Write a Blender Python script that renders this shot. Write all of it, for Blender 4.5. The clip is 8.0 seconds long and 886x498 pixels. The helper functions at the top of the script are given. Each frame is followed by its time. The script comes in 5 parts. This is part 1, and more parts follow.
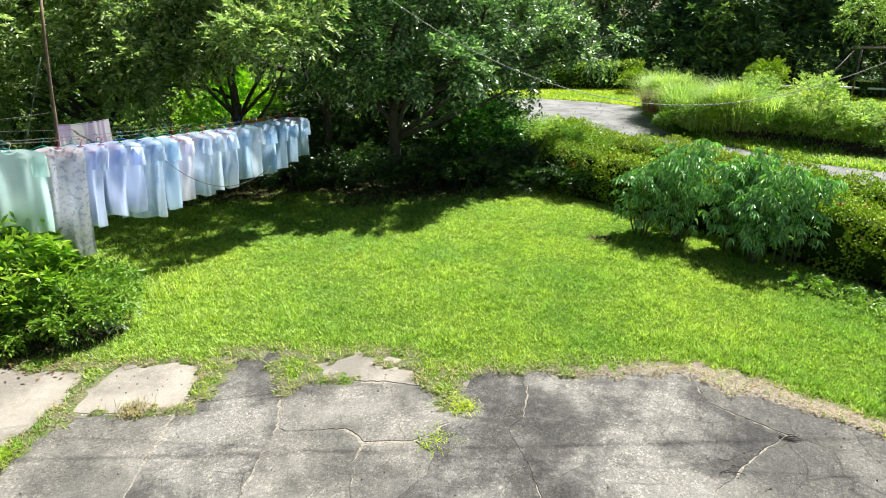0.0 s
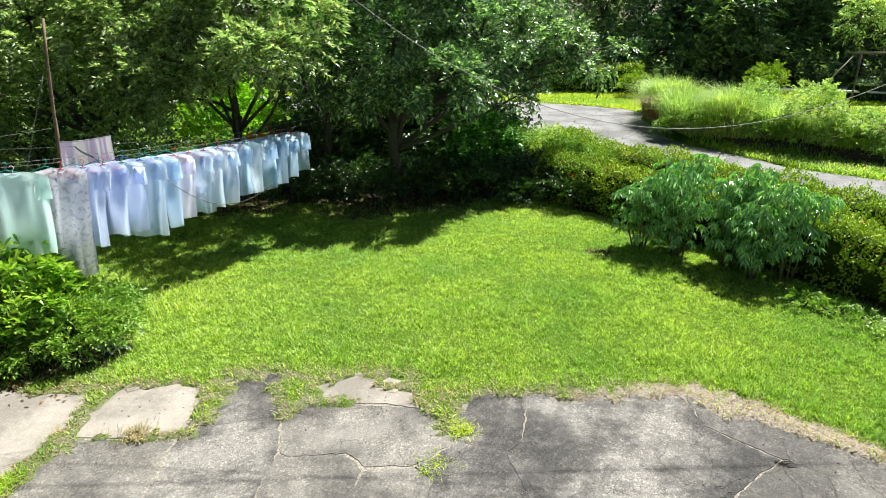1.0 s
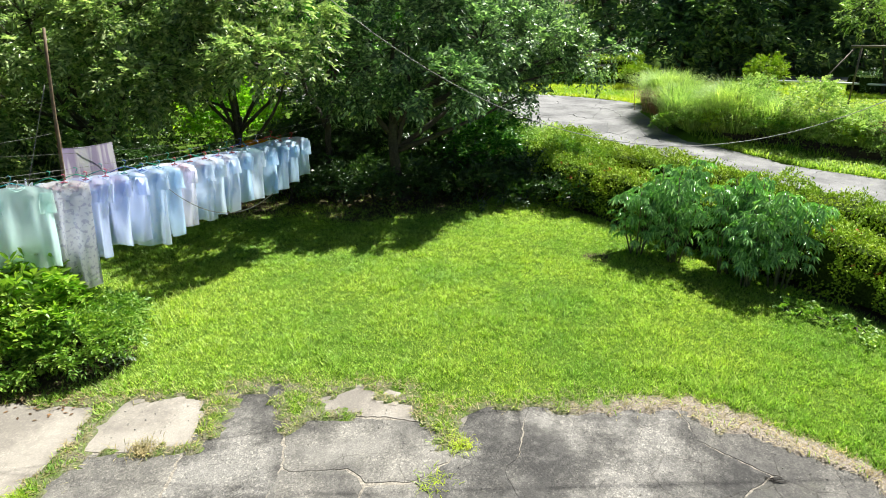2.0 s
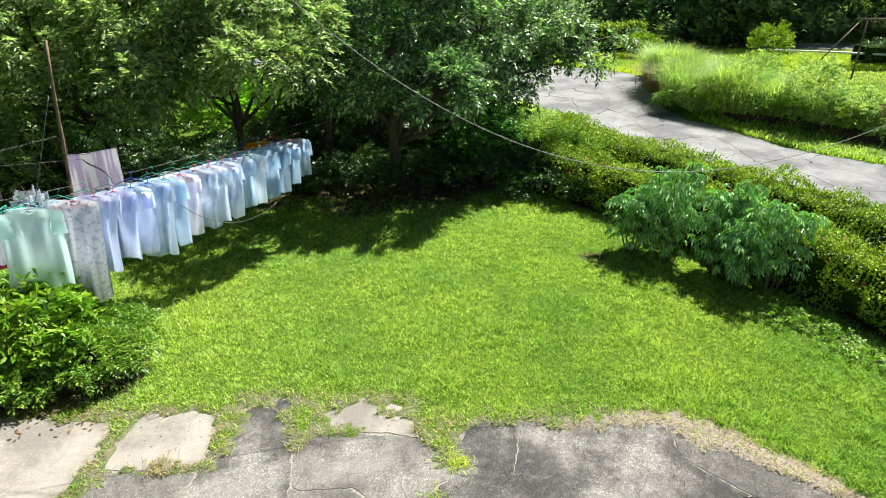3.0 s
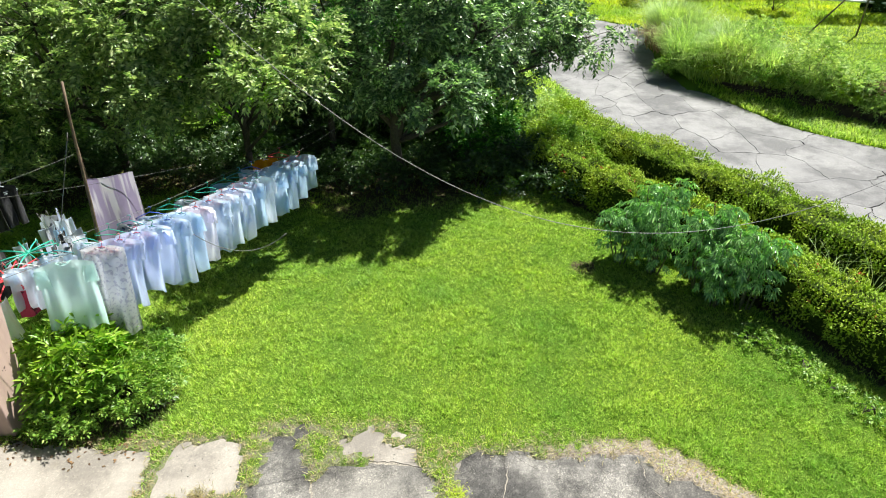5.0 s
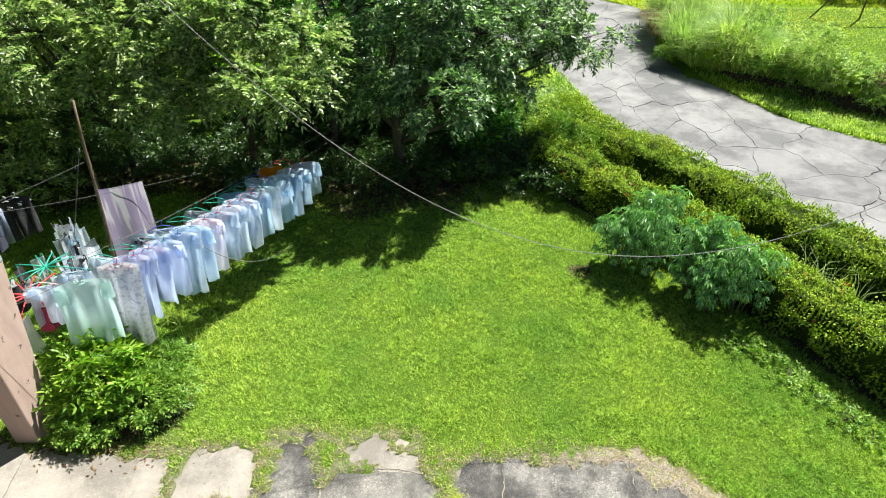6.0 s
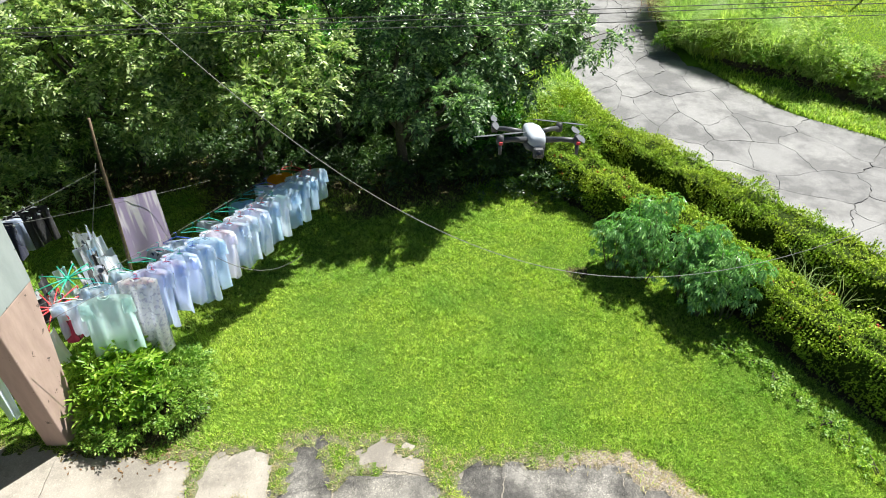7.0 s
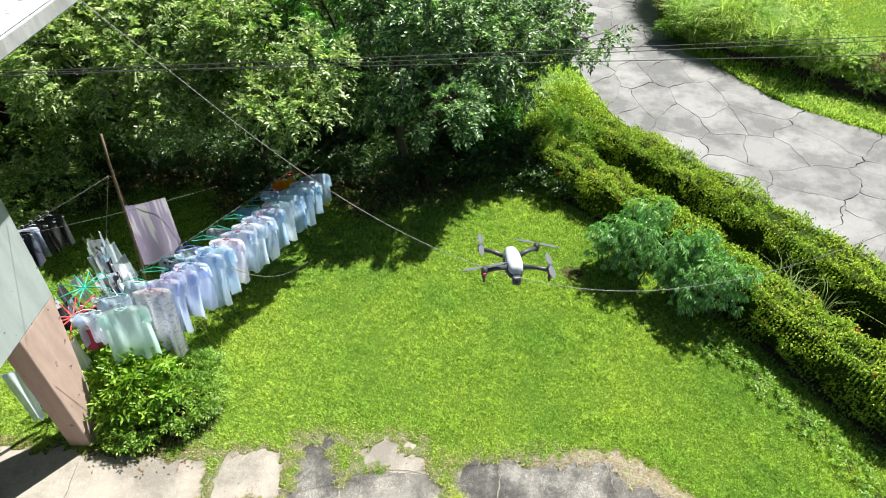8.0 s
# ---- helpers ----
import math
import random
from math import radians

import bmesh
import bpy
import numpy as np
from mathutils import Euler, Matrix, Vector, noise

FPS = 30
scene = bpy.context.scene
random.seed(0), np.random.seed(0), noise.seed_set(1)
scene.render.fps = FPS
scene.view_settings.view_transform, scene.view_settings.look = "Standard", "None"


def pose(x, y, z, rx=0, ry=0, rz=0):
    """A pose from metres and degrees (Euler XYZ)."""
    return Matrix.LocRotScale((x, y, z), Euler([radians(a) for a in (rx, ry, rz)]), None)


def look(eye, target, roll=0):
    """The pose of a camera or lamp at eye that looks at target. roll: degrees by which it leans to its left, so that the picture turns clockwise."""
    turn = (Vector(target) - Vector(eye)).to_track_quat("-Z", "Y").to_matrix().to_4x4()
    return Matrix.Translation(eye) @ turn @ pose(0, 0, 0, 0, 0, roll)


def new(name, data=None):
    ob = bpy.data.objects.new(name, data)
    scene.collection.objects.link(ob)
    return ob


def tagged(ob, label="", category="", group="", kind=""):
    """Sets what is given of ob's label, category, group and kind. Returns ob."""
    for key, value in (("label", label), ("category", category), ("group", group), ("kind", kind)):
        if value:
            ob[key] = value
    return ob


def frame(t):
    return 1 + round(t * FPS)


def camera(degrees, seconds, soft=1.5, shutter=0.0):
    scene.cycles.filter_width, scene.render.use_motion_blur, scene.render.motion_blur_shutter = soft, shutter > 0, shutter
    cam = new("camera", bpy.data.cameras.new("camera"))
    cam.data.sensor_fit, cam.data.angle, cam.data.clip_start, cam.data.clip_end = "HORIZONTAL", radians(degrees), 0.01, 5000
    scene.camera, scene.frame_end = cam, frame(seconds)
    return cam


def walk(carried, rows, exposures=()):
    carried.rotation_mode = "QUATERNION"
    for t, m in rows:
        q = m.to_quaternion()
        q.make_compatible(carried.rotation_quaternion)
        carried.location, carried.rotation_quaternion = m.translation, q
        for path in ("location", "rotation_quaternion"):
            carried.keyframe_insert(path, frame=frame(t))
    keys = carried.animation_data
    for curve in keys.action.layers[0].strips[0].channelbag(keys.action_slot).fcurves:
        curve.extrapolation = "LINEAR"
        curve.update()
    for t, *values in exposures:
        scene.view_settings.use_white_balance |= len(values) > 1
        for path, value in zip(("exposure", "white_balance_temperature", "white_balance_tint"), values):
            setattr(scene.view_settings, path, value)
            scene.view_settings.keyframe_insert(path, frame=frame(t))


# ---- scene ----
cam = camera(69.1, 8.0, 1.0)
PATH = [
    (0, (0.227, -0.303, 3.275), (0.153, 1.578, 2.6), -0.1),
    (0.5, (0.23, -0.297, 3.378), (0.155, 1.584, 2.701), -0.2),
    (1, (0.242, -0.277, 3.52), (0.166, 1.603, 2.842), -0.2),
    (1.5, (0.243, -0.263, 3.639), (0.167, 1.611, 2.946), -0.2),
    (1.7, (0.239, -0.267, 3.7), (0.166, 1.605, 2.999), -0.1),
    (2.8, (0.246, -0.224, 4.425), (0.173, 1.598, 3.61), -0.2),
    (3, (0.258, -0.209, 4.575), (0.184, 1.603, 3.732), -0.2),
    (3.5, (0.306, -0.18, 4.977), (0.227, 1.605, 4.077), -0.2),
    (4, (0.311, -0.17, 5.383), (0.231, 1.586, 4.429), -0.3),
    (4.5, (0.291, -0.133, 5.819), (0.216, 1.592, 4.809), -0.3),
    (6, (0.29, -0.004, 6.956), (0.214, 1.633, 5.811), -0.4),
    (6.5, (0.272, 0.029, 7.357), (0.197, 1.635, 6.167), -0.3),
    (7, (0.228, 0.068, 7.782), (0.157, 1.64, 6.547), -0.3),
    (7.5, (0.223, 0.104, 8.157), (0.154, 1.644, 6.884), -0.4),
    (8, (0.269, 0.13, 8.532), (0.194, 1.64, 7.222), -0.6),
]
walk(cam, [(t, look(eye, target, roll)) for t, eye, target, roll in PATH])

# ---- light ----
SUN = Vector((0.41, 0.465, 1.0)).normalized()          # towards the sun
world = bpy.data.worlds.new("sky")
scene.world = world
world.use_nodes = True
wn = world.node_tree.nodes
sky = wn.new("ShaderNodeTexSky")
sky.sky_type, sky.sun_disc = "NISHITA", False
sky.sun_elevation, sky.sun_rotation = math.asin(SUN.z), math.atan2(SUN.x, SUN.y)
world.node_tree.links.new(sky.outputs[0], wn["Background"].inputs[0])
wn["Background"].inputs[1].default_value = 0.030
sun_data = bpy.data.lights.new("sun", "SUN")
sun_data.energy, sun_data.angle, sun_data.color = 4.6, radians(0.42), (1.0, 0.975, 0.92)
sun = new("sun", sun_data)
sun.matrix_world = look(SUN * 60, (0, 0, 0))
scene.view_settings.exposure = 1.19


# ---- materials ----
def material(name, build):
    m = bpy.data.materials.new(name)
    m.use_nodes = True
    build(m.node_tree, m.node_tree.nodes["Principled BSDF"])
    return m


def add(tree, kind, **values):
    node = tree.nodes.new(kind)
    for key, value in values.items():
        node.inputs[key.replace("_", " ")].default_value = value
    return node


def coords(tree, scale=1.0):
    pos = tree.nodes.new("ShaderNodeNewGeometry")
    return pos.outputs["Position"]


def noisy(tree, scale, detail=4.0, rough=0.6, vector=None):
    n = add(tree, "ShaderNodeTexNoise", Scale=scale, Detail=detail, Roughness=rough)
    tree.links.new(vector or coords(tree), n.inputs["Vector"])
    return n.outputs["Fac"]


def ramp(tree, fac, stops):
    r = tree.nodes.new("ShaderNodeValToRGB")
    while len(r.color_ramp.elements) < len(stops):
        r.color_ramp.elements.new(0.5)
    for e, (at, col) in zip(r.color_ramp.elements, stops):
        e.position = at
        e.color = (*col, 1) if len(col) == 3 else col
    tree.links.new(fac, r.inputs[0])
    return r.outputs[0]


def mix(tree, fac, a, b, mode="MIX"):
    m = tree.nodes.new("ShaderNodeMix")
    m.data_type, m.blend_type = "RGBA", mode
    for value, target in ((fac, m.inputs[0]), (a, m.inputs[6]), (b, m.inputs[7])):
        if isinstance(value, (int, float)):
            target.default_value = value
        elif isinstance(value, tuple):
            target.default_value = (*value, 1)
        else:
            tree.links.new(value, target)
    return m.outputs[2]


def bump(tree, bsdf, height, strength, distance):
    b = add(tree, "ShaderNodeBump", Strength=strength, Distance=distance)
    tree.links.new(height, b.inputs["Height"])
    tree.links.new(b.outputs[0], bsdf.inputs["Normal"])


def leaf_material(name, dark, light, shine, gloss=0.35, patch=0.5, share=0.4, warm=1.0, spec=0.45, mid=0.4, clump=0.0):
    """Foliage: every blade its own tone, drifting in patches, with light coming through."""
    def build(tree, bsdf):
        geo = tree.nodes.new("ShaderNodeNewGeometry")
        per = geo.outputs["Random Per Island"]
        # low mid keeps most leaves dark, painting in self-shadow beside their own tones
        own = ramp(tree, per, [(0.0, dark), (0.6, tuple(a * (1 - mid) + b * mid for a, b in zip(dark, light))), (1.0, light)])
        drift = ramp(tree, noisy(tree, patch, 3), [(0.32, (1 - 0.40 * warm, 1 - 0.2 * warm, 1 - 0.3 * warm)), (0.5, (1, 1, 1)), (0.68, (1 + 0.4 * warm, 1 + 0.16 * warm, 1.0))])
        col = mix(tree, 1.0, own, drift, "MULTIPLY")
        small = ramp(tree, noisy(tree, patch * 14, 3), [(0.3, (0.84, 0.88, 0.85) if clump else (0.68, 0.76, 0.7)), (0.7, (1.14, 1.1, 1.06) if clump else (1.3, 1.22, 1.1))])
        col = mix(tree, 1.0, col, small, "MULTIPLY")
        if clump:
            # dark flecks paint in the small shadows between grass clumps
            tufts = ramp(tree, noisy(tree, 18, 5, 0.75), [(0.38, (1 - 0.95 * clump, 1 - 0.84 * clump, 1 - 0.95 * clump)), (0.5, (1, 1, 1)), (0.64, (1 + 0.5 * clump, 1 + 0.5 * clump, 1 + 1.2 * clump))])
            lush = ramp(tree, noisy(tree, 0.5, 5, 0.6), [(0.38, (1 - 0.55 * clump, 1 - 0.30 * clump, 1 - 0.25 * clump)), (0.52, (1, 1, 1)), (0.66, (1 + 0.26 * clump, 1 + 0.12 * clump, 1 + 0.2 * clump))])
            col = mix(tree, 1.0, mix(tree, 1.0, col, tufts, "MULTIPLY"), lush, "MULTIPLY")
        tree.links.new(col, bsdf.inputs["Base Color"])
        bsdf.inputs["Roughness"].default_value = gloss
        bsdf.inputs["Specular IOR Level"].default_value = spec
        t = tree.nodes.new("ShaderNodeBsdfTranslucent")
        tree.links.new(mix(tree, 1.0, col, shine, "MULTIPLY"), t.inputs[0])
        m = tree.nodes.new("ShaderNodeMixShader")
        m.inputs[0].default_value = share
        tree.links.new(bsdf.outputs[0], m.inputs[1])
        tree.links.new(t.outputs[0], m.inputs[2])
        tree.links.new(m.outputs[0], tree.nodes["Material Output"].inputs[0])
    return material(name, build)


def plain(name, colour, rough=0.5, metal=0.0, grain=30.0, vary=0.12, relief=0.0, coat=0.0, spec=0.5):
    def build(tree, bsdf):
        lo, hi = tuple(c * (1 - vary) for c in colour), tuple(min(1, c * (1 + vary)) for c in colour)
        f = noisy(tree, grain)
        tree.links.new(ramp(tree, f, [(0.3, lo), (0.7, hi)]), bsdf.inputs["Base Color"])
        bsdf.inputs["Roughness"].default_value, bsdf.inputs["Metallic"].default_value = rough, metal
        bsdf.inputs["Coat Weight"].default_value = coat
        bsdf.inputs["Specular IOR Level"].default_value = spec
        if relief:
            bump(tree, bsdf, f, 0.5, relief)
    return material(name, build)


def cloth(name, colour, second=None, share=0.85, print_scale=0.0, stretch=1.0):
    """Thin washed cotton: soft tone drift, optional printed sprigs, light shining through the cloth and its open weave."""
    def build(tree, bsdf):
        tc = tree.nodes.new("ShaderNodeTexCoord").outputs["Object"]
        lo = tuple(c * 0.92 for c in colour)
        col = ramp(tree, noisy(tree, 5, 4, vector=tc), [(0.3, lo), (0.7, colour)])
        if second:
            long = tree.nodes.new("ShaderNodeMapping")
            long.inputs["Scale"].default_value = (1, 1, stretch)
            tree.links.new(tc, long.inputs["Vector"])
            f = ramp(tree, noisy(tree, print_scale, 2, 0.5, long.outputs[0]), [(0.54, (0, 0, 0)), (0.62, (1, 1, 1))])
            col = mix(tree, f, col, second)
        tree.links.new(col, bsdf.inputs["Base Color"])
        bsdf.inputs["Roughness"].default_value = 0.85
        bsdf.inputs["Sheen Weight"].default_value = 0.15
        bump(tree, bsdf, noisy(tree, 22, 4, vector=tc), 0.7, 0.02)
        t = tree.nodes.new("ShaderNodeBsdfTranslucent")
        tree.links.new(col, t.inputs[0])
        m = tree.nodes.new("ShaderNodeMixShader")
        m.inputs[0].default_value = share
        tree.links.new(bsdf.outputs[0], m.inputs[1])
        tree.links.new(t.outputs[0], m.inputs[2])
        weave = tree.nodes.new("ShaderNodeMixShader")
        weave.inputs[0].default_value = 0.08 if share > 0.5 else 0.0
        tree.links.new(m.outputs[0], weave.inputs[1])
        tree.links.new(tree.nodes.new("ShaderNodeBsdfTransparent").outputs[0], weave.inputs[2])
        tree.links.new(weave.outputs[0], tree.nodes["Material Output"].inputs[0])
    return material(name, build)


def ground_build(tree, bsdf):
    soil, dry = tree.nodes.new("ShaderNodeAttribute"), tree.nodes.new("ShaderNodeAttribute")
    soil.attribute_name, dry.attribute_name = "soil", "dry"
    fine, broad = noisy(tree, 45, 6), noisy(tree, 0.9, 3)
    grass = mix(tree, broad, ramp(tree, fine, [(0.3, (0.03, 0.075, 0.008)), (0.7, (0.11, 0.20, 0.02))]),
                ramp(tree, fine, [(0.3, (0.05, 0.10, 0.008)), (0.7, (0.16, 0.25, 0.03))]))
    dirt = ramp(tree, noisy(tree, 18, 6), [(0.25, (0.03, 0.026, 0.014)), (0.6, (0.08, 0.068, 0.035)), (0.85, (0.17, 0.15, 0.09))])
    straw = ramp(tree, noisy(tree, 55, 6, 0.75), [(0.3, (0.13, 0.11, 0.085)), (0.5, (0.32, 0.275, 0.22)), (0.7, (0.50, 0.45, 0.38))])
    sand = tree.nodes.new("ShaderNodeAttribute")
    sand.attribute_name = "sand"
    dirt = mix(tree, dry.outputs["Fac"], dirt, straw)
    dirt = mix(tree, sand.outputs["Fac"], dirt, ramp(tree, noisy(tree, 5, 6, 0.7), [(0.32, (0.20, 0.19, 0.15)), (0.55, (0.42, 0.39, 0.32)), (0.7, (0.5, 0.47, 0.40))]))
    edge = tree.nodes.new("ShaderNodeMath")
    edge.operation = "MULTIPLY_ADD"
    tree.links.new(noisy(tree, 7, 5), edge.inputs[0])
    edge.inputs[1].default_value = 0.8
    edge.inputs[2].default_value = -0.4
    total = tree.nodes.new("ShaderNodeMath")
    tree.links.new(edge.outputs[0], total.inputs[0])
    tree.links.new(soil.outputs["Fac"], total.inputs[1])
    mask = ramp(tree, total.outputs[0], [(0.35, (0, 0, 0)), (0.65, (1, 1, 1))])
    tree.links.new(mix(tree, mask, grass, dirt), bsdf.inputs["Base Color"])
    bsdf.inputs["Roughness"].default_value = 0.95
    bsdf.inputs["Specular IOR Level"].default_value = 0.1
    bump(tree, bsdf, fine, 0.8, 0.03)


def tex_colour(tree, scale):
    n = add(tree, "ShaderNodeTexNoise", Scale=scale, Detail=5.0)
    tree.links.new(coords(tree), n.inputs["Vector"])
    return n.outputs["Color"]


def paving_build(pale, mid, dark, moss, vary=0.2, crazed=0.0, coarse=1.0):
    def build(tree, bsdf):
        info = tree.nodes.new("ShaderNodeObjectInfo").outputs["Random"]
        blot, grit, speck = noisy(tree, 0.85, 5, 0.62), noisy(tree, 60, 6, 0.85), noisy(tree, 7, 8, 0.75)
        base = ramp(tree, blot, [(0.41, dark), (0.49, mid), (0.59, pale)])
        base = mix(tree, 0.4 * coarse, base, ramp(tree, speck, [(0.34, dark), (0.5, mid), (0.66, pale)]))
        stones = tree.nodes.new("ShaderNodeTexVoronoi")
        stones.inputs["Scale"].default_value = 66
        tree.links.new(coords(tree), stones.inputs["Vector"])
        chip = ramp(tree, stones.outputs["Color"], [(0.0, (0.45, 0.45, 0.45)), (0.35, (0.85, 0.85, 0.85)), (0.68, (1.0, 0.99, 0.96)), (0.86, (1.65, 1.62, 1.54))])
        base = mix(tree, ramp(tree, noisy(tree, 1.6, 4), [(0.36, (0.25 * coarse,) * 3), (0.52, (coarse,) * 3)]), base, mix(tree, 1.0, base, chip, "MULTIPLY"))
        warp = mix(tree, 0.12, coords(tree), tex_colour(tree, 2.2))
        net = tree.nodes.new("ShaderNodeTexVoronoi")
        net.feature = "DISTANCE_TO_EDGE"
        net.inputs["Scale"].default_value = 2.1
        tree.links.new(warp, net.inputs["Vector"])
        hair = ramp(tree, net.outputs["Distance"], [(0.0, (0.45, 0.44, 0.42)), (0.012, (1, 1, 1))])
        base = mix(tree, ramp(tree, noisy(tree, 1.1, 3), [(0.48, (0, 0, 0)), (0.56, (crazed, crazed, crazed))]), base, mix(tree, 1.0, base, hair, "MULTIPLY"))
        base = mix(tree, 1.0, base, ramp(tree, info, [(0.0, (1 - vary,) * 3), (1.0, (1 + vary, 1 + vary * 0.95, 1 + vary * 0.85))]), "MULTIPLY")
        base = mix(tree, 1.0, base, ramp(tree, grit, [(0.3, (1 - 0.55 * coarse,) * 3), (0.5, (1, 1, 1)), (0.72, (1 + 0.6 * coarse,) * 3)]), "MULTIPLY")
        green = ramp(tree, noisy(tree, 2.3, 5), [(0.6, (0, 0, 0)), (0.8, (0.4, 0.4, 0.4))])
        tree.links.new(mix(tree, green, base, moss), bsdf.inputs["Base Color"])
        bsdf.inputs["Roughness"].default_value = 0.9
        bsdf.inputs["Specular IOR Level"].default_value = 0.25
        bump(tree, bsdf, grit, coarse, 0.012)
    return build


def wall_build(colour, stain):
    def build(tree, bsdf):
        streak = tree.nodes.new("ShaderNodeMapping")
        streak.inputs["Scale"].default_value = (1.0, 1.0, 0.25)
        tree.links.new(coords(tree), streak.inputs["Vector"])
        f = noisy(tree, 3.0, 6, 0.65, streak.outputs[0])
        chips = ramp(tree, noisy(tree, 7, 4, 0.6), [(0.66, (0, 0, 0)), (0.69, (1, 1, 1))])
        col = ramp(tree, f, [(0.35, stain), (0.6, colour)])
        tree.links.new(mix(tree, chips, col, tuple(c * 0.3 for c in colour)), bsdf.inputs["Base Color"])
        bsdf.inputs["Roughness"].default_value = 0.8
        bump(tree, bsdf, noisy(tree, 40, 5), 0.3, 0.004)
    return build


M_GROUND = material("turf_and_soil", ground_build)
M_PAVING = material("weathered_concrete", paving_build((0.30, 0.29, 0.265), (0.10, 0.097, 0.09), (0.05, 0.049, 0.047), (0.12, 0.125, 0.09), 0.06, 0.8, 0.75))
M_PALEPAVE = material("worn_pale_concrete", paving_build((0.30, 0.287, 0.256), (0.175, 0.168, 0.151), (0.09, 0.087, 0.081), (0.14, 0.14, 0.10), 0.06, 0.8, 0.7))
M_APRON = material("pale_cement", paving_build((0.35, 0.325, 0.282), (0.295, 0.272, 0.235), (0.20, 0.184, 0.16), (0.23, 0.2, 0.15), 0.10, 0.0, 0.28))
M_ROAD = material("old_road_concrete", paving_build((0.265, 0.266, 0.262), (0.215, 0.216, 0.214), (0.15, 0.151, 0.15), (0.18, 0.185, 0.17), 0.09, 0.5, 0.3))
M_TAR = plain("crack_filler", (0.13, 0.129, 0.124), 0.9, grain=20)
M_GRASS = leaf_material("lawn_blades", (0.21, 0.38, 0.026), (0.76, 0.88, 0.20), (1.1, 1.2, 0.6), 0.5, 0.3, 0.5, 0.35, clump=0.5)
M_MEADOW = leaf_material("meadow_blades", (0.30, 0.46, 0.02), (0.60, 0.74, 0.08), (1.2, 1.2, 0.6), 0.5, 0.3, 0.4)
M_REED = leaf_material("tall_grass_blades", (0.22, 0.37, 0.09), (0.72, 0.86, 0.36), (1.1, 1.2, 0.6), 0.45, 0.4, 0.5, 0.35)
M_PALE = leaf_material("pale_weed_leaf", (0.20, 0.36, 0.09), (0.76, 0.88, 0.42), (1.1, 1.2, 0.6), 0.4, 0.6, 0.42, 0.35)
M_DRYREED = leaf_material("dry_grass_blades", (0.22, 0.15, 0.09), (0.38, 0.28, 0.18), (1, 0.9, 0.7), 0.6, 0.4, 0.3)
M_TREE = leaf_material("dark_tree_leaf", (0.035, 0.10, 0.04), (0.68, 0.86, 0.52), (0.97, 1.3, 0.55), 0.32, 0.5, 0.32, 0.3, 0.6, 0.20)
M_LUSH = leaf_material("lush_leaf", (0.035, 0.15, 0.025), (0.30, 0.62, 0.14), (1.0, 1.3, 0.4), 0.22, 0.6, 0.26, 0.3, 0.8, 0.2)
# undergrowth leaf with the shade under the trees put into its colour
M_PAINTED_SHADE = leaf_material("shade_painted_leaf", (0.02, 0.06, 0.02), (0.12, 0.20, 0.07), (1.0, 1.4, 0.45), 0.35, 0.5, 0.2, 0.35)
M_TREE_LIGHT = leaf_material("pale_tree_leaf", (0.09, 0.19, 0.055), (0.72, 0.80, 0.44), (1.0, 1.2, 0.60), 0.34, 0.5, 0.44, 0.25, 0.5, 0.42)
M_SILVER = leaf_material("silvery_leaf", (0.40, 0.46, 0.38), (0.75, 0.80, 0.74), (1, 1.1, 0.9), 0.5, 1.5, 0.2, 0.1)
M_BRIGHT = leaf_material("bright_leaf", (0.20, 0.42, 0.03), (0.52, 0.78, 0.10), (1.2, 1.4, 0.4), 0.35, 0.8, 0.4)
M_FAR = leaf_material("far_leaf", (0.04, 0.10, 0.05), (0.32, 0.46, 0.22), (1.2, 1.4, 0.5), 0.5, 0.2, 0.2, mid=0.2)
M_HEDGE = leaf_material("hedge_leaf", (0.22, 0.35, 0.03), (0.46, 0.62, 0.075), (1.2, 1.3, 0.4), 0.6, 1.2, 0.14, 0.6, 0.25)
M_CASSAVA = leaf_material("cassava_leaf", (0.07, 0.25, 0.07), (0.47, 0.76, 0.31), (1.0, 1.3, 0.5), 0.22, 1.5, 0.22, 0.3, 0.7, 0.4)
M_CROTON = leaf_material("shrub_leaf", (0.11, 0.27, 0.02), (0.54, 0.70, 0.15), (1.1, 1.3, 0.4), 0.34, 1.5, 0.40, 0.5)
M_FINE = leaf_material("fine_shrub_leaf", (0.10, 0.25, 0.03), (0.40, 0.58, 0.13), (1.1, 1.2, 0.5), 0.4, 1.5, 0.3, 0.5)
M_LITTER = leaf_material("dead_leaf", (0.06, 0.035, 0.02), (0.26, 0.16, 0.08), (1, 0.8, 0.6), 0.7, 2.0, 0.1)
M_FLOWER = plain("red_flower", (0.55, 0.06, 0.03), 0.5, grain=60)
M_STRAW = leaf_material("straw_blades", (0.24, 0.20, 0.09), (0.52, 0.47, 0.28), (1, 1, 0.7), 0.6, 0.9, 0.3, 0.5)
M_PEBBLE = plain("grey_pebble", (0.20, 0.19, 0.17), 0.85, grain=30, vary=0.6)
M_BARK = plain("bark", (0.06, 0.052, 0.042), 0.9, grain=25, vary=0.5, relief=0.02)
M_BAMBOO = plain("weathered_pole", (0.20, 0.14, 0.09), 0.7, grain=15, vary=0.35, relief=0.004)
M_FILL = plain("pale_joint_grit", (0.27, 0.245, 0.20), 0.95, grain=40, vary=0.6, relief=0.01)
# near-black colour stands in for the shade deep inside the hedge
M_INNER = plain("hedge_dark_core", (0.032, 0.052, 0.011), 0.95, grain=28, vary=0.7, relief=0.03, spec=0.02)
M_EARTH = plain("dark_bank_earth", (0.045, 0.036, 0.025), 0.95, grain=9, vary=0.6, relief=0.05, spec=0.1)
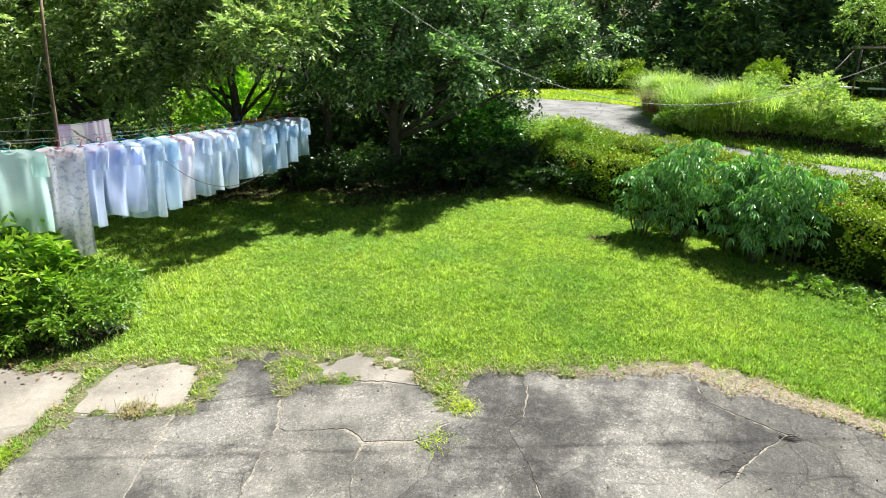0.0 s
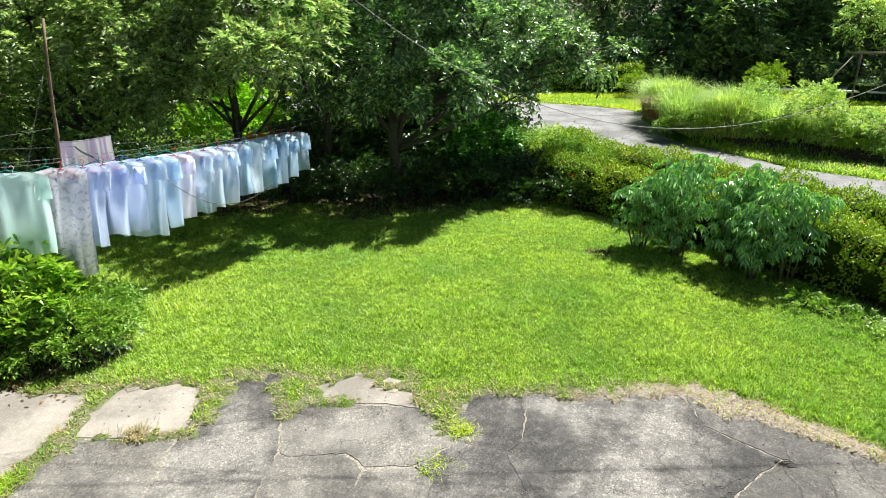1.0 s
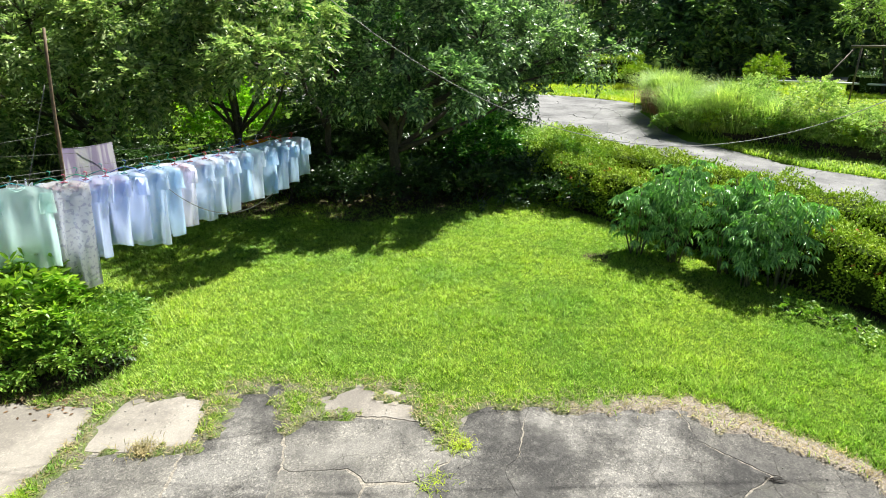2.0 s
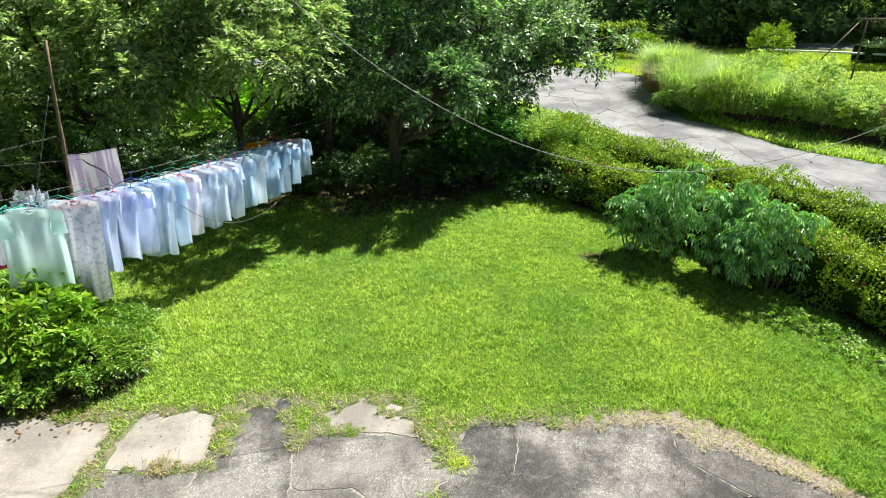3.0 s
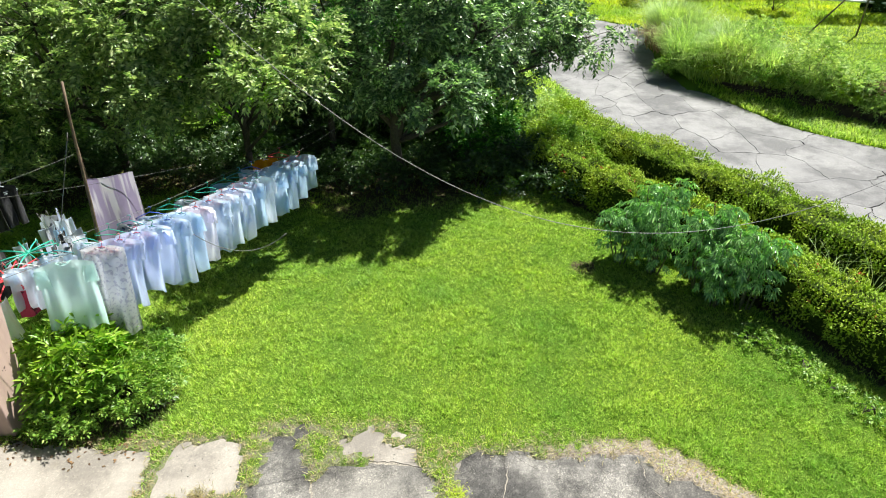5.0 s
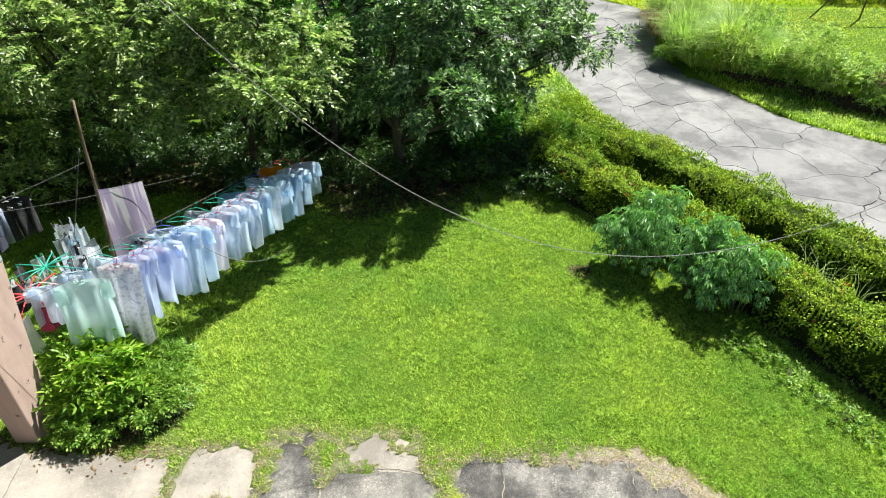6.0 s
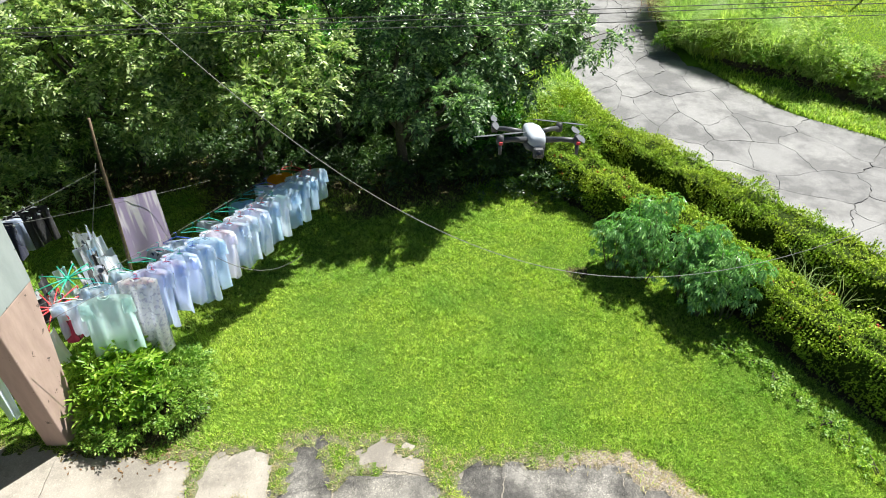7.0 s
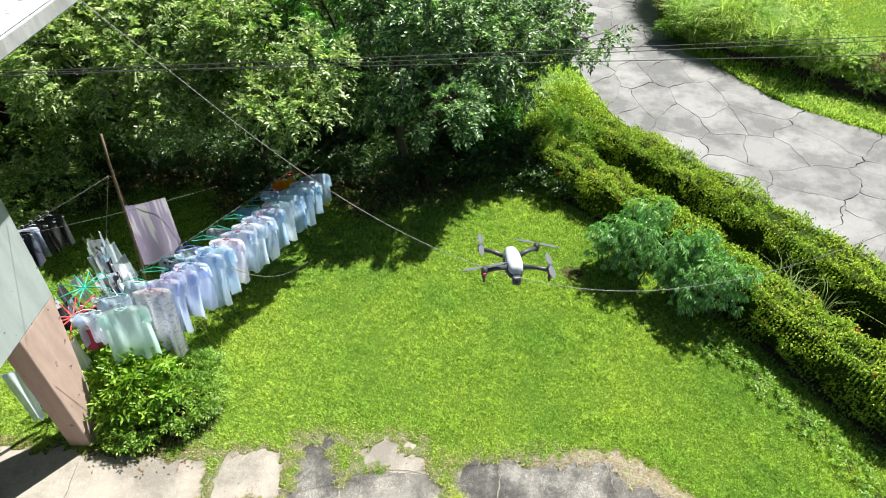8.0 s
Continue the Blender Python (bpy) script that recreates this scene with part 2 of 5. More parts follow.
M_STEM = plain("green_stem", (0.12, 0.13, 0.06), 0.6, grain=20, vary=0.3)
M_MINT_WALL = material("mint_wall_paint", wall_build((0.42, 0.475, 0.465), (0.33, 0.38, 0.375)))
M_PINK_WALL = material("pink_wall_paint", wall_build((0.56, 0.41, 0.35), (0.42, 0.30, 0.25)))
M_ROOF = material("white_roof_coat", wall_build((0.62, 0.63, 0.63), (0.52, 0.53, 0.53)))
M_FASCIA = material("stained_fascia", wall_build((0.45, 0.46, 0.46), (0.28, 0.29, 0.29)))
M_CREAM = material("cream_wall_paint", wall_build((0.55, 0.47, 0.35), (0.42, 0.36, 0.28)))
M_CORD = plain("dull_cord", (0.16, 0.16, 0.15), 0.7, grain=60)
M_WIRE = plain("old_cable", (0.28, 0.275, 0.27), 0.5, grain=60)
M_BLACKWIRE = plain("black_cable", (0.05, 0.05, 0.05), 0.7, grain=60)
M_STEEL = plain("rusty_steel", (0.16, 0.13, 0.11), 0.6, 0.4, 25, 0.4)
M_SHELL = plain("light_grey_plastic", (0.45, 0.50, 0.55), 0.35, 0.0, 50, 0.04)
M_ARM = plain("dark_grey_plastic", (0.06, 0.065, 0.07), 0.45, 0.0, 50, 0.1)
M_BLADE = plain("mid_grey_plastic", (0.10, 0.11, 0.12), 0.65, 0.0, 50, 0.1)
M_LENS = plain("black_glass", (0.01, 0.01, 0.012), 0.08, 0.0, 50, 0.1, 0, 0.6)
M_RED = plain("red_plastic", (0.65, 0.05, 0.06), 0.4, 0.0, 50, 0.1)
M_GREEN = plain("green_plastic", (0.03, 0.42, 0.28), 0.4, 0.0, 50, 0.1)
M_TEAL = plain("teal_plastic", (0.05, 0.35, 0.40), 0.4, 0.0, 50, 0.1)
M_BLUE = plain("blue_plastic", (0.06, 0.14, 0.55), 0.4, 0.0, 50, 0.1)
M_PINK = plain("pink_plastic", (0.75, 0.12, 0.22), 0.4, 0.0, 50, 0.1)
M_WHITEP = plain("white_plastic", (0.75, 0.77, 0.78), 0.4, 0.0, 50, 0.05)


# ---- mesh tools ----
def smooth(x, a, b):
    t = np.clip((np.asarray(x, float) - a) / (b - a), 0, 1)
    return t * t * (3 - 2 * t)


def value_noise(x, y, seed=0):
    """Smooth lattice noise, 0 to 1."""
    x, y = np.asarray(x, float), np.asarray(y, float)
    xi, yi = np.floor(x).astype(np.int64), np.floor(y).astype(np.int64)
    def h(a, b):
        n = (a * 374761393 + b * 668265263 + seed * 1274126177) & 0xFFFFFFFF
        n = ((n ^ (n >> 13)) * 1103515245) & 0xFFFFFFFF
        return ((n ^ (n >> 16)) & 0xFFFF) / 65535.0
    u, v = smooth(x - xi, 0, 1), smooth(y - yi, 0, 1)
    return (h(xi, yi) * (1 - u) + h(xi + 1, yi) * u) * (1 - v) + (h(xi, yi + 1) * (1 - u) + h(xi + 1, yi + 1) * u) * v


def mesh_of(name, verts, faces, mat, shade=False):
    me = bpy.data.meshes.new(name)
    verts = np.ascontiguousarray(verts, np.float32)
    if isinstance(faces, np.ndarray):
        k, n = faces.shape[1], len(faces)
        me.vertices.add(len(verts))
        me.vertices.foreach_set("co", verts.ravel())
        me.loops.add(n * k)
        me.loops.foreach_set("vertex_index", np.ascontiguousarray(faces, np.int32).ravel())
        me.polygons.add(n)
        me.polygons.foreach_set("loop_start", np.arange(0, n * k, k, dtype=np.int32))
        me.update(calc_edges=True)
    else:
        me.from_pydata([tuple(v) for v in verts.tolist()], [], faces)
        me.update()
    if shade:
        me.shade_smooth()
    me.materials.append(mat)
    return me


def under(ob, parent):
    ob.parent = parent
    return ob


def part(name, data, parent, label="", at=None):
    """One mesh object under a thing or a part; the data is in the parent's frame."""
    ob = under(new(name, data), parent)
    if at is not None:
        ob.matrix_basis = at
    return tagged(ob, label)


def thing(name, label, category, group="", kind="", at=None):
    ob = new(name)
    if at is not None:
        ob.matrix_basis = at
    return tagged(ob, label, category, group, kind)


def solid(name, data, label, category, group="", kind="", at=None):
    ob = new(name, data)
    if at is not None:
        ob.matrix_basis = at
    return tagged(ob, label, category, group, kind)


def tube(points, radii, sides=8, close=True):
    """A tapered tube along points, as verts and faces."""
    pts = [Vector(p) for p in points]
    if isinstance(radii, (int, float)):
        radii = [radii] * len(pts)
    verts, faces = [], []
    side = None
    for i, p in enumerate(pts):
        d = (pts[min(i + 1, len(pts) - 1)] - pts[max(i - 1, 0)]).normalized()
        if side is None:
            side = d.cross(Vector((0, 0, 1)) if abs(d.z) < 0.9 else Vector((1, 0, 0))).normalized()
        side = (side - d * side.dot(d)).normalized()
        up = d.cross(side)
        for k in range(sides):
            a = 2 * math.pi * k / sides
            verts.append(p + (side * math.cos(a) + up * math.sin(a)) * radii[i])
    for i in range(len(pts) - 1):
        for k in range(sides):
            a, b = i * sides + k, i * sides + (k + 1) % sides
            faces.append((a, b, b + sides, a + sides))
    if close:
        faces.append(tuple(range(sides))[::-1])
        faces.append(tuple(range((len(pts) - 1) * sides, len(pts) * sides)))
    return verts, faces


def ring_rows(rows):
    """Quads between equal rings of points, open at both ends."""
    n = len(rows[0])
    v = [p for row in rows for p in row]
    f = []
    for i in range(len(rows) - 1):
        for k in range(n):
            a, b = i * n + k, i * n + (k + 1) % n
            f.append((a, b, b + n, a + n))
    return v, f


def merged(pieces):
    verts, faces = [], []
    for v, f in pieces:
        o = len(verts)
        verts += [tuple(p) for p in v]
        faces += [tuple(i + o for i in q) for q in f]
    return verts, faces


def tube_mesh(name, points, radii, mat, sides=8):
    v, f = tube(points, radii, sides)
    return mesh_of(name, v, f, mat, True)


def block(name, size, mat, bevel=0.01, at=(0, 0, 0), taper=1.0):
    """A bevelled box standing on its base centre; taper scales its top."""
    bm = bmesh.new()
    bmesh.ops.create_cube(bm, size=1)
    for v in bm.verts:
        k = taper if v.co.z > 0 else 1.0
        v.co = Vector((v.co.x * size[0] * k + at[0], v.co.y * size[1] * k + at[1], (v.co.z + 0.5) * size[2] + at[2]))
    if bevel:
        bmesh.ops.bevel(bm, geom=bm.edges[:], offset=bevel, segments=2, profile=0.5, affect="EDGES")
    me = bpy.data.meshes.new(name)
    bm.to_mesh(me)
    bm.free()
    me.materials.append(mat)
    return me


def unit(a):
    return a / np.maximum(np.linalg.norm(a, axis=-1, keepdims=True), 1e-9)


def leaf_arrays(base, way, face, length, width, fold=0.15, droop=0.12, full=False):
    """Many leaves: a base point, a direction, a face normal, and sizes for each; folded along the midrib."""
    n = len(base)
    way = unit(way)
    side = unit(np.cross(way, face))
    up = np.cross(side, way)
    L, W = np.asarray(length).reshape(-1, 1) * np.ones((n, 1)), np.asarray(width).reshape(-1, 1) * np.ones((n, 1))
    down = np.array([0, 0, -1.0])
    tip = base + way * L + down * L * droop
    if not full:
        mid = base + way * L * 0.42
        v = np.stack([base, mid + side * W / 2 + up * W * fold, tip, mid - side * W / 2 + up * W * fold], 1)
        idx = np.array([[0, 1, 2], [0, 2, 3]])
        k = 4
    else:
        a, b = base + way * L * 0.25, base + way * L * 0.65 + down * L * droop * 0.4
        v = np.stack([base, a + side * W * 0.42 + up * W * fold, b + side * W * 0.42 + up * W * fold, tip,
                      b - side * W * 0.42 + up * W * fold, a - side * W * 0.42 + up * W * fold], 1)
        idx = np.array([[0, 1, 2], [0, 2, 3], [0, 3, 4], [0, 4, 5]])
        k = 6
    faces = (np.arange(n)[:, None, None] * k + idx[None]).reshape(-1, 3)
    return v.reshape(-1, 3), faces


def short_blades(base, height, width, lean, rng):
    """Short turf: one narrow leaning triangle for each blade."""
    n = len(base)
    a = rng.uniform(0, 2 * np.pi, n)
    out = np.stack([np.cos(a), np.sin(a), np.zeros(n)], 1)
    side = np.stack([-np.sin(a), np.cos(a), np.zeros(n)], 1)
    h, w, k = (np.asarray(q).reshape(-1, 1) for q in (height, width, lean))
    tip = base + np.array([0, 0, 1.0]) * h + out * h * k
    v = np.stack([base - side * w / 2, base + side * w / 2, tip], 1)
    return v.reshape(-1, 3), np.arange(3 * n).reshape(-1, 3)


def blade_arrays(base, height, width, lean, rng):
    """Grass blades: narrow triangles bending over."""
    n = len(base)
    a = rng.uniform(0, 2 * np.pi, n)
    out = np.stack([np.cos(a), np.sin(a), np.zeros(n)], 1)
    side = np.stack([-np.sin(a), np.cos(a), np.zeros(n)], 1)
    h, w = np.asarray(height).reshape(-1, 1), np.asarray(width).reshape(-1, 1)
    k = np.asarray(lean).reshape(-1, 1)
    up = np.array([0, 0, 1.0])
    mid = base + up * h * 0.6 + out * h * k * 0.35
    tip = base + up * h * (1 - 0.35 * k) + out * h * k
    v = np.stack([base - side * w / 2, base + side * w / 2, mid + side * w * 0.45, tip, mid - side * w * 0.45], 1)
    f = (np.arange(n)[:, None, None] * 5 + np.array([[0, 1, 2], [0, 2, 4], [4, 2, 3]])[None]).reshape(-1, 3)
    return v.reshape(-1, 3), f


def join_arrays(groups):
    vs, fs, o = [], [], 0
    for v, f in groups:
        vs.append(v)
        fs.append(f + o)
        o += len(v)
    return np.concatenate(vs), np.concatenate(fs)


def random_dirs(rng, n):
    return unit(rng.normal(size=(n, 3)))


def sprays(rng, tips, outs, per, twig, length, width, full=False, droop=0.15):
    """Twigs with leaves set in two ranks along them, from tip points and outward directions."""
    n = len(tips)
    way = unit(outs + rng.normal(size=(n, 3)) * 0.45 + np.array([0, 0, 0.05]))
    rank = unit(np.cross(way, np.array([0, 0, 1.0]) + rng.normal(size=(n, 3)) * 0.35))
    up = np.cross(rank, way)
    up = up * np.sign(up[:, 2:3] + 1e-9)
    s = ((np.arange(per) + 0.5) / per)[None, :, None] + rng.normal(0, 0.03, (n, per, 1))
    sign = np.where(np.arange(per) % 2 == 0, 1.0, -1.0)[None, :, None]
    base = tips[:, None] + way[:, None] * twig * s - np.array([0, 0, 1.0]) * twig * 0.35 * s ** 2
    out = unit(way[:, None] * (0.35 + 0.75 * s ** 3) + rank[:, None] * sign * (1.0 - 0.6 * s ** 4) + rng.normal(size=(n, per, 3)) * 0.28)
    face = unit(up[:, None] + rng.normal(size=(n, per, 3)) * 0.4)
    k = n * per
    return leaf_arrays(base.reshape(-1, 3), out.reshape(-1, 3), face.reshape(-1, 3),
                       length * rng.uniform(0.65, 1.2, k), width * rng.uniform(0.75, 1.15, k), 0.15, droop, full)


# ---- ground ----
EDGE_X = [-30, -8, -6.6, -4.86, -3.9, -3.5, -2.44, -2.2, -1.69, -1.3, -0.95, -0.26, 0.1, 0.35, 1.0, 2.33, 3.03, 3.55, 4.3, 5.2, 7, 30]
EDGE_Y = [5.3, 5.3, 5.2, 5.15, 5.10, 5.25, 5.22, 5.50, 5.56, 5.30, 5.46, 5.42, 5.15, 5.10, 5.30, 5.30, 5.08, 4.66, 3.9, 3.0, 2.0, 1.0]
# grass that has grown over the paving: ends of a strip and its half-width
TONGUES = [((-3.37, 5.1), (-3.33, 4.3), 0.16), ((-3.31, 4.3), (-3.5, 3.6), 0.14), ((-3.1, 4.42), (-2.7, 4.45), 0.05), ((-2.55, 4.52), (-2.22, 4.5), 0.07),
           ((-2.32, 5.3), (-2.2, 4.8), 0.14), ((-1.52, 5.4), (-1.42, 4.85), 0.17), ((-1.42, 5.0), (-0.95, 5.05), 0.12), ((-0.14, 5.4), (0.12, 4.72), 0.19), ((0.12, 4.8), (0.3, 4.65), 0.05)]


def road_side(x, y):
    """Metres past the outer hedge, towards the road."""
    return (np.asarray(x) - 4.9) * 0.75 + (np.asarray(y) - 11.6) * 0.66


def bank_side(x, y):
    """Metres past the foot of the grass bank across the road."""
    return (np.asarray(x) - 9.6) * 0.62 + (np.asarray(y) - 18.3) * 0.78


def dry_width(x):
    """Width of the dry strawy rim between paving and lawn."""
    return 0.05 + 0.22 * smooth(x, 1.6, 3.2)


def over_paving(x, y):
    """How far a spot lies on the lawn side of the paving's edge; negative on bare paving."""
    x, y = np.asarray(x, float), np.asarray(y, float)
    ragged = (value_noise(x * 2.3, y * 2.3, 3) - 0.5) * 0.22 + (value_noise(x * 9, y * 9, 4) - 0.5) * 0.2 + (value_noise(x * 24, y * 24, 14) - 0.5) * 0.1
    d = y - np.interp(x, EDGE_X, EDGE_Y) + dry_width(x) + ragged
    for (ax, ay), (bx, by), r in TONGUES:
        ux, uy = bx - ax, by - ay
        t = np.clip(((x - ax) * ux + (y - ay) * uy) / (ux * ux + uy * uy), 0, 1)
        d = np.maximum(d, r - np.hypot(x - ax - ux * t, y - ay - uy * t) + ragged * 0.8)
    return d


ROAD_NEAR = [(18, 0.5), (13.0, 5.9), (9.3, 9.4), (8.4, 10.45), (7.55, 11.3), (6.55, 12.3), (5.45, 13.72), (4.4, 15.45), (3.75, 17.6), (3.3, 20.0), (2.2, 23.0), (-1, 26), (-8, 28.2), (-22, 29)]
ROAD_FAR = [(27, 4.5), (19, 9.2), (14, 13.2), (11.14, 15.26), (10.2, 16.0), (9.23, 16.75), (8.5, 18.0), (7.75, 19.6), (6.8, 21.6), (7.0, 24.0), (7.7, 26.5), (7.4, 29.3), (0, 32.6), (-8, 33.5), (-22, 34)]


def resample(pts, n):
    p = np.array(pts, float)
    for _ in range(2):
        q = np.empty((2 * len(p) - 2, 2))
        q[0::2], q[1::2] = 0.75 * p[:-1] + 0.25 * p[1:], 0.25 * p[:-1] + 0.75 * p[1:]
        p = np.concatenate([p[:1], q, p[-1:]])
    s = np.r_[0, np.cumsum(np.hypot(*np.diff(p, axis=0).T))]
    t = np.linspace(0, s[-1], n)
    return np.stack([np.interp(t, s, p[:, 0]), np.interp(t, s, p[:, 1])], 1)


NEAR_LINE, FAR_LINE = resample(ROAD_NEAR, 241), resample(ROAD_FAR, 241)
ROAD_POLY = np.concatenate([NEAR_LINE[::4], FAR_LINE[::-4]])


def in_poly(x, y, poly):
    x, y = np.asarray(x, float), np.asarray(y, float)
    inside = np.zeros(x.shape, bool)
    for (x0, y0), (x1, y1) in zip(poly, np.roll(poly, -1, 0)):
        hit = ((y0 > y) != (y1 > y)) & (x < (x1 - x0) * (y - y0) / (y1 - y0 + 1e-12) + x0)
        inside ^= hit
    return inside


def ground_height(x, y, crest=True):
    x, y = np.asarray(x, float), np.asarray(y, float)
    z = np.where(y < 6.2, -0.035 + 0.063 * smooth(over_paving(x, y), -0.05, 0.05), 0.028)
    z = z + smooth(y, 6, 7.5) * (value_noise(x * 0.8, y * 0.8, 5) - 0.5) * 0.04
    z = z - 0.36 * smooth(road_side(x, y), 0.75, 1.6)
    z = z + 0.36 * smooth(bank_side(x, y) + (value_noise(x, y, 8) - 0.5) * 0.5, 0.0, 0.8) * smooth(x, 5.8, 6.8) * (1 - smooth(y, 27, 28.5))
    if crest:
        b = bank_side(x, y)
        z = z + 0.12 * smooth(b, 0.25, 0.5) * (1 - smooth(b, 0.9, 1.8)) * smooth(x, 7.0, 7.6)
    return z


def spread(a, b, step):
    return list(np.arange(a, b, step))


gx = sorted(spread(-300, -40, 20) + spread(-40, -8, 2) + spread(-8, 7, 0.08) + spread(7, 30, 0.5) + spread(30, 60, 3) + spread(60, 420, 30))
gy = sorted(spread(-60, -4, 4) + spread(-4, 3, 0.25) + spread(3, 6.3, 0.06) + spread(6.3, 14, 0.22) + spread(14, 32, 0.4) + spread(32, 60, 3) + spread(60, 900, 40))
GX, GY = np.meshgrid(np.array(gx), np.array(gy))
GZ = ground_height(GX, GY, False)
GZ[in_poly(GX, GY, ROAD_POLY)] = -0.40
nx, ny = len(gx), len(gy)
gi = (np.arange(ny - 1)[:, None] * nx + np.arange(nx - 1)[None]).ravel()
ground_mesh = mesh_of("ground", np.stack([GX, GY, GZ], -1).reshape(-1, 3), np.stack([gi, gi + 1, gi + nx + 1, gi + nx], 1), M_GROUND, True)


def hedge_front(x, y):
    """Metres past the lawn-side face of the inner hedge."""
    along = (np.asarray(x) - 4.9) * 0.66 - (np.asarray(y) - 11.6) * 0.75
    return road_side(x, y) - np.interp(along, [-3, 1, 2.6, 3.8, 5, 6.5, 8.2], [-1.9, -2.05, -2.37, -2.6, -2.77, -3.0, -3.4])


def soil_share(x, y):
    """Bare soil: under the trees, along the hedge foot and at the paving's rim."""
    x, y = np.asarray(x, float), np.asarray(y, float)
    under_trees = smooth(y - 0.55 * np.clip(x + 1.2, 0, 4) + (value_noise(x, y, 6) - 0.5) * 1.2, 10.6, 11.8) * (1 - smooth(road_side(x, y), -2.2, -1.2)) * (1 - smooth(y, 13.4, 14.4))
    hedge_foot = smooth(hedge_front(x, y), -0.05, 0.15) * (1 - smooth(road_side(x, y), 0.2, 0.8)) * smooth(x, 1.2, 2.2)
    rim = (1 - smooth(over_paving(x, y) - dry_width(x), 0.02, 0.26)) * (y < 6.2) * (0.5 + 0.3 * smooth(x, 0.9, 2.2))
    worn = smooth(0.32 - np.hypot(x - 2.3, y - 9.3), 0, 0.15) * 0.8
    verge = smooth(road_side(x, y), 0.4, 0.7) * (1 - smooth(road_side(x, y), 2.2, 2.8)) * smooth(x, 3.4, 4.6)
    shrub = smooth(0.9 - np.hypot((x + 4.4) * 0.8, y - 5.9), 0, 0.4)
    return np.clip(np.maximum.reduce([under_trees, hedge_foot, rim, worn, shrub, verge]), 0, 1)


attr = ground_mesh.attributes.new("soil", "FLOAT", "POINT")
attr.data.foreach_set("value", soil_share(GX, GY).astype(np.float32).ravel())
attr = ground_mesh.attributes.new("dry", "FLOAT", "POINT")
attr.data.foreach_set("value", ((1 - smooth(over_paving(GX, GY) - dry_width(GX), 0.1, 0.3)) * (GY < 6.2) * (0.6 + 0.4 * smooth(GX, 0.9, 2.2)) * smooth(GX, -4.6, -3.6)).astype(np.float32).ravel())
attr = ground_mesh.attributes.new("sand", "FLOAT", "POINT")
attr.data.foreach_set("value", (smooth(road_side(GX, GY), 0.6, 0.95) * (1 - smooth(road_side(GX, GY), 3, 4)) * smooth(GX, 3, 4)).astype(np.float32).ravel())
ground = solid("ground", ground_mesh, "green turf with bare brown soil under trees and hedge", "ground", kind="structure")


# ---- grass ----
def scatter(rng, n, x0, x1, y0, y1, keep):
    x, y = rng.uniform(x0, x1, n), rng.uniform(y0, y1, n)
    k = rng.uniform(0, 1, n) < keep(x, y)
    x, y = x[k], y[k]
    return np.stack([x, y, ground_height(x, y) - 0.005], 1)


def lawn_keep(x, y):
    k = np.where(y < 6.2, smooth(over_paving(x, y) - dry_width(x), -0.03, 0.24), 1.0)
    return k * (1 - 0.93 * soil_share(x, y)) * (1 - smooth(hedge_front(x, y), 0.05, 0.3))


rng = np.random.default_rng(11)
spots = scatter(rng, 1130000, -10.0, 7.2, 3.4, 13.4, lawn_keep)
tuft = value_noise(spots[:, 0] * 1.7, spots[:, 1] * 1.7, 9) * 0.3 + value_noise(spots[:, 0] * 6, spots[:, 1] * 6, 12) * 0.3 + value_noise(spots[:, 0] * 15, spots[:, 1] * 15, 10) * 0.4
n = len(spots)
lawn = mesh_of("lawn_grass", *short_blades(spots, (0.010 + 0.088 * tuft ** 2.0) * rng.uniform(0.6, 1.4, n), rng.uniform(0.008, 0.017, n), rng.uniform(0.3, 1.6, n), rng), M_GRASS)
solid("lawn_grass", lawn, "short bright green lawn grass, uneven and sunlit", "grass", kind="stuff")

spots = scatter(rng, 9000, -6.5, 7, 3.3, 6.4, lambda x, y: smooth(over_paving(x, y), -0.02, 0.03) * (1 - smooth(over_paving(x, y), 0.1, 0.3)) * 0.8)
n = len(spots)
rim_grass = mesh_of("edge_grass", *blade_arrays(spots, rng.uniform(0.03, 0.075, n), rng.uniform(0.006, 0.010, n), rng.uniform(0.5, 1.6, n), rng), M_GRASS)
solid("edge_grass", rim_grass, "straggling yellow-green grass creeping over the paving's edge", "grass", kind="stuff")

spots = scatter(rng, 120000, 6, 32, 8, 29, lambda x, y: (bank_side(x, y) > 0.9) * (1 - in_poly(x, y, ROAD_POLY)) * (y < 28) * 1.0)
n = len(spots)
field = mesh_of("field_grass", *short_blades(spots, rng.uniform(0.03, 0.08, n), rng.uniform(0.022, 0.04, n), rng.uniform(0.8, 1.8, n), rng), M_MEADOW)
solid("field_grass", field, "bright yellow-green rough field grass across the road", "grass", kind="stuff")

spots = scatter(rng, 170000, 1, 15, 9, 28, lambda x, y: (bank_side(x, y) < 0.5) * (road_side(x, y) > 0.7) * (1 - in_poly(x, y, ROAD_POLY)) * np.where((road_side(x, y) < 2.6) & (x > 3.2) & (y < 17), 0.008, 1.0))
n = len(spots)
verge = mesh_of("verge_grass", *blade_arrays(spots, rng.uniform(0.08, 0.26, n), rng.uniform(0.012, 0.03, n), rng.uniform(0.4, 1.2, n), rng), M_GRASS)
solid("verge_grass", verge, "lush green verge grass along the cracked road", "grass", kind="stuff")


def bank_tall(x, y):
    b = bank_side(x, y)
    clumps = value_noise(x * 0.9, y * 0.9, 21)
    return (b > 0.35) * (b < 0.7 + 6.0 * smooth(10.4 - x, 0, 2.4) + clumps * 0.5) * (x > 7.0) * (1 - in_poly(x, y, ROAD_POLY)) * (y < 28.5) * np.clip(clumps * 1.4, 0.15, 1)


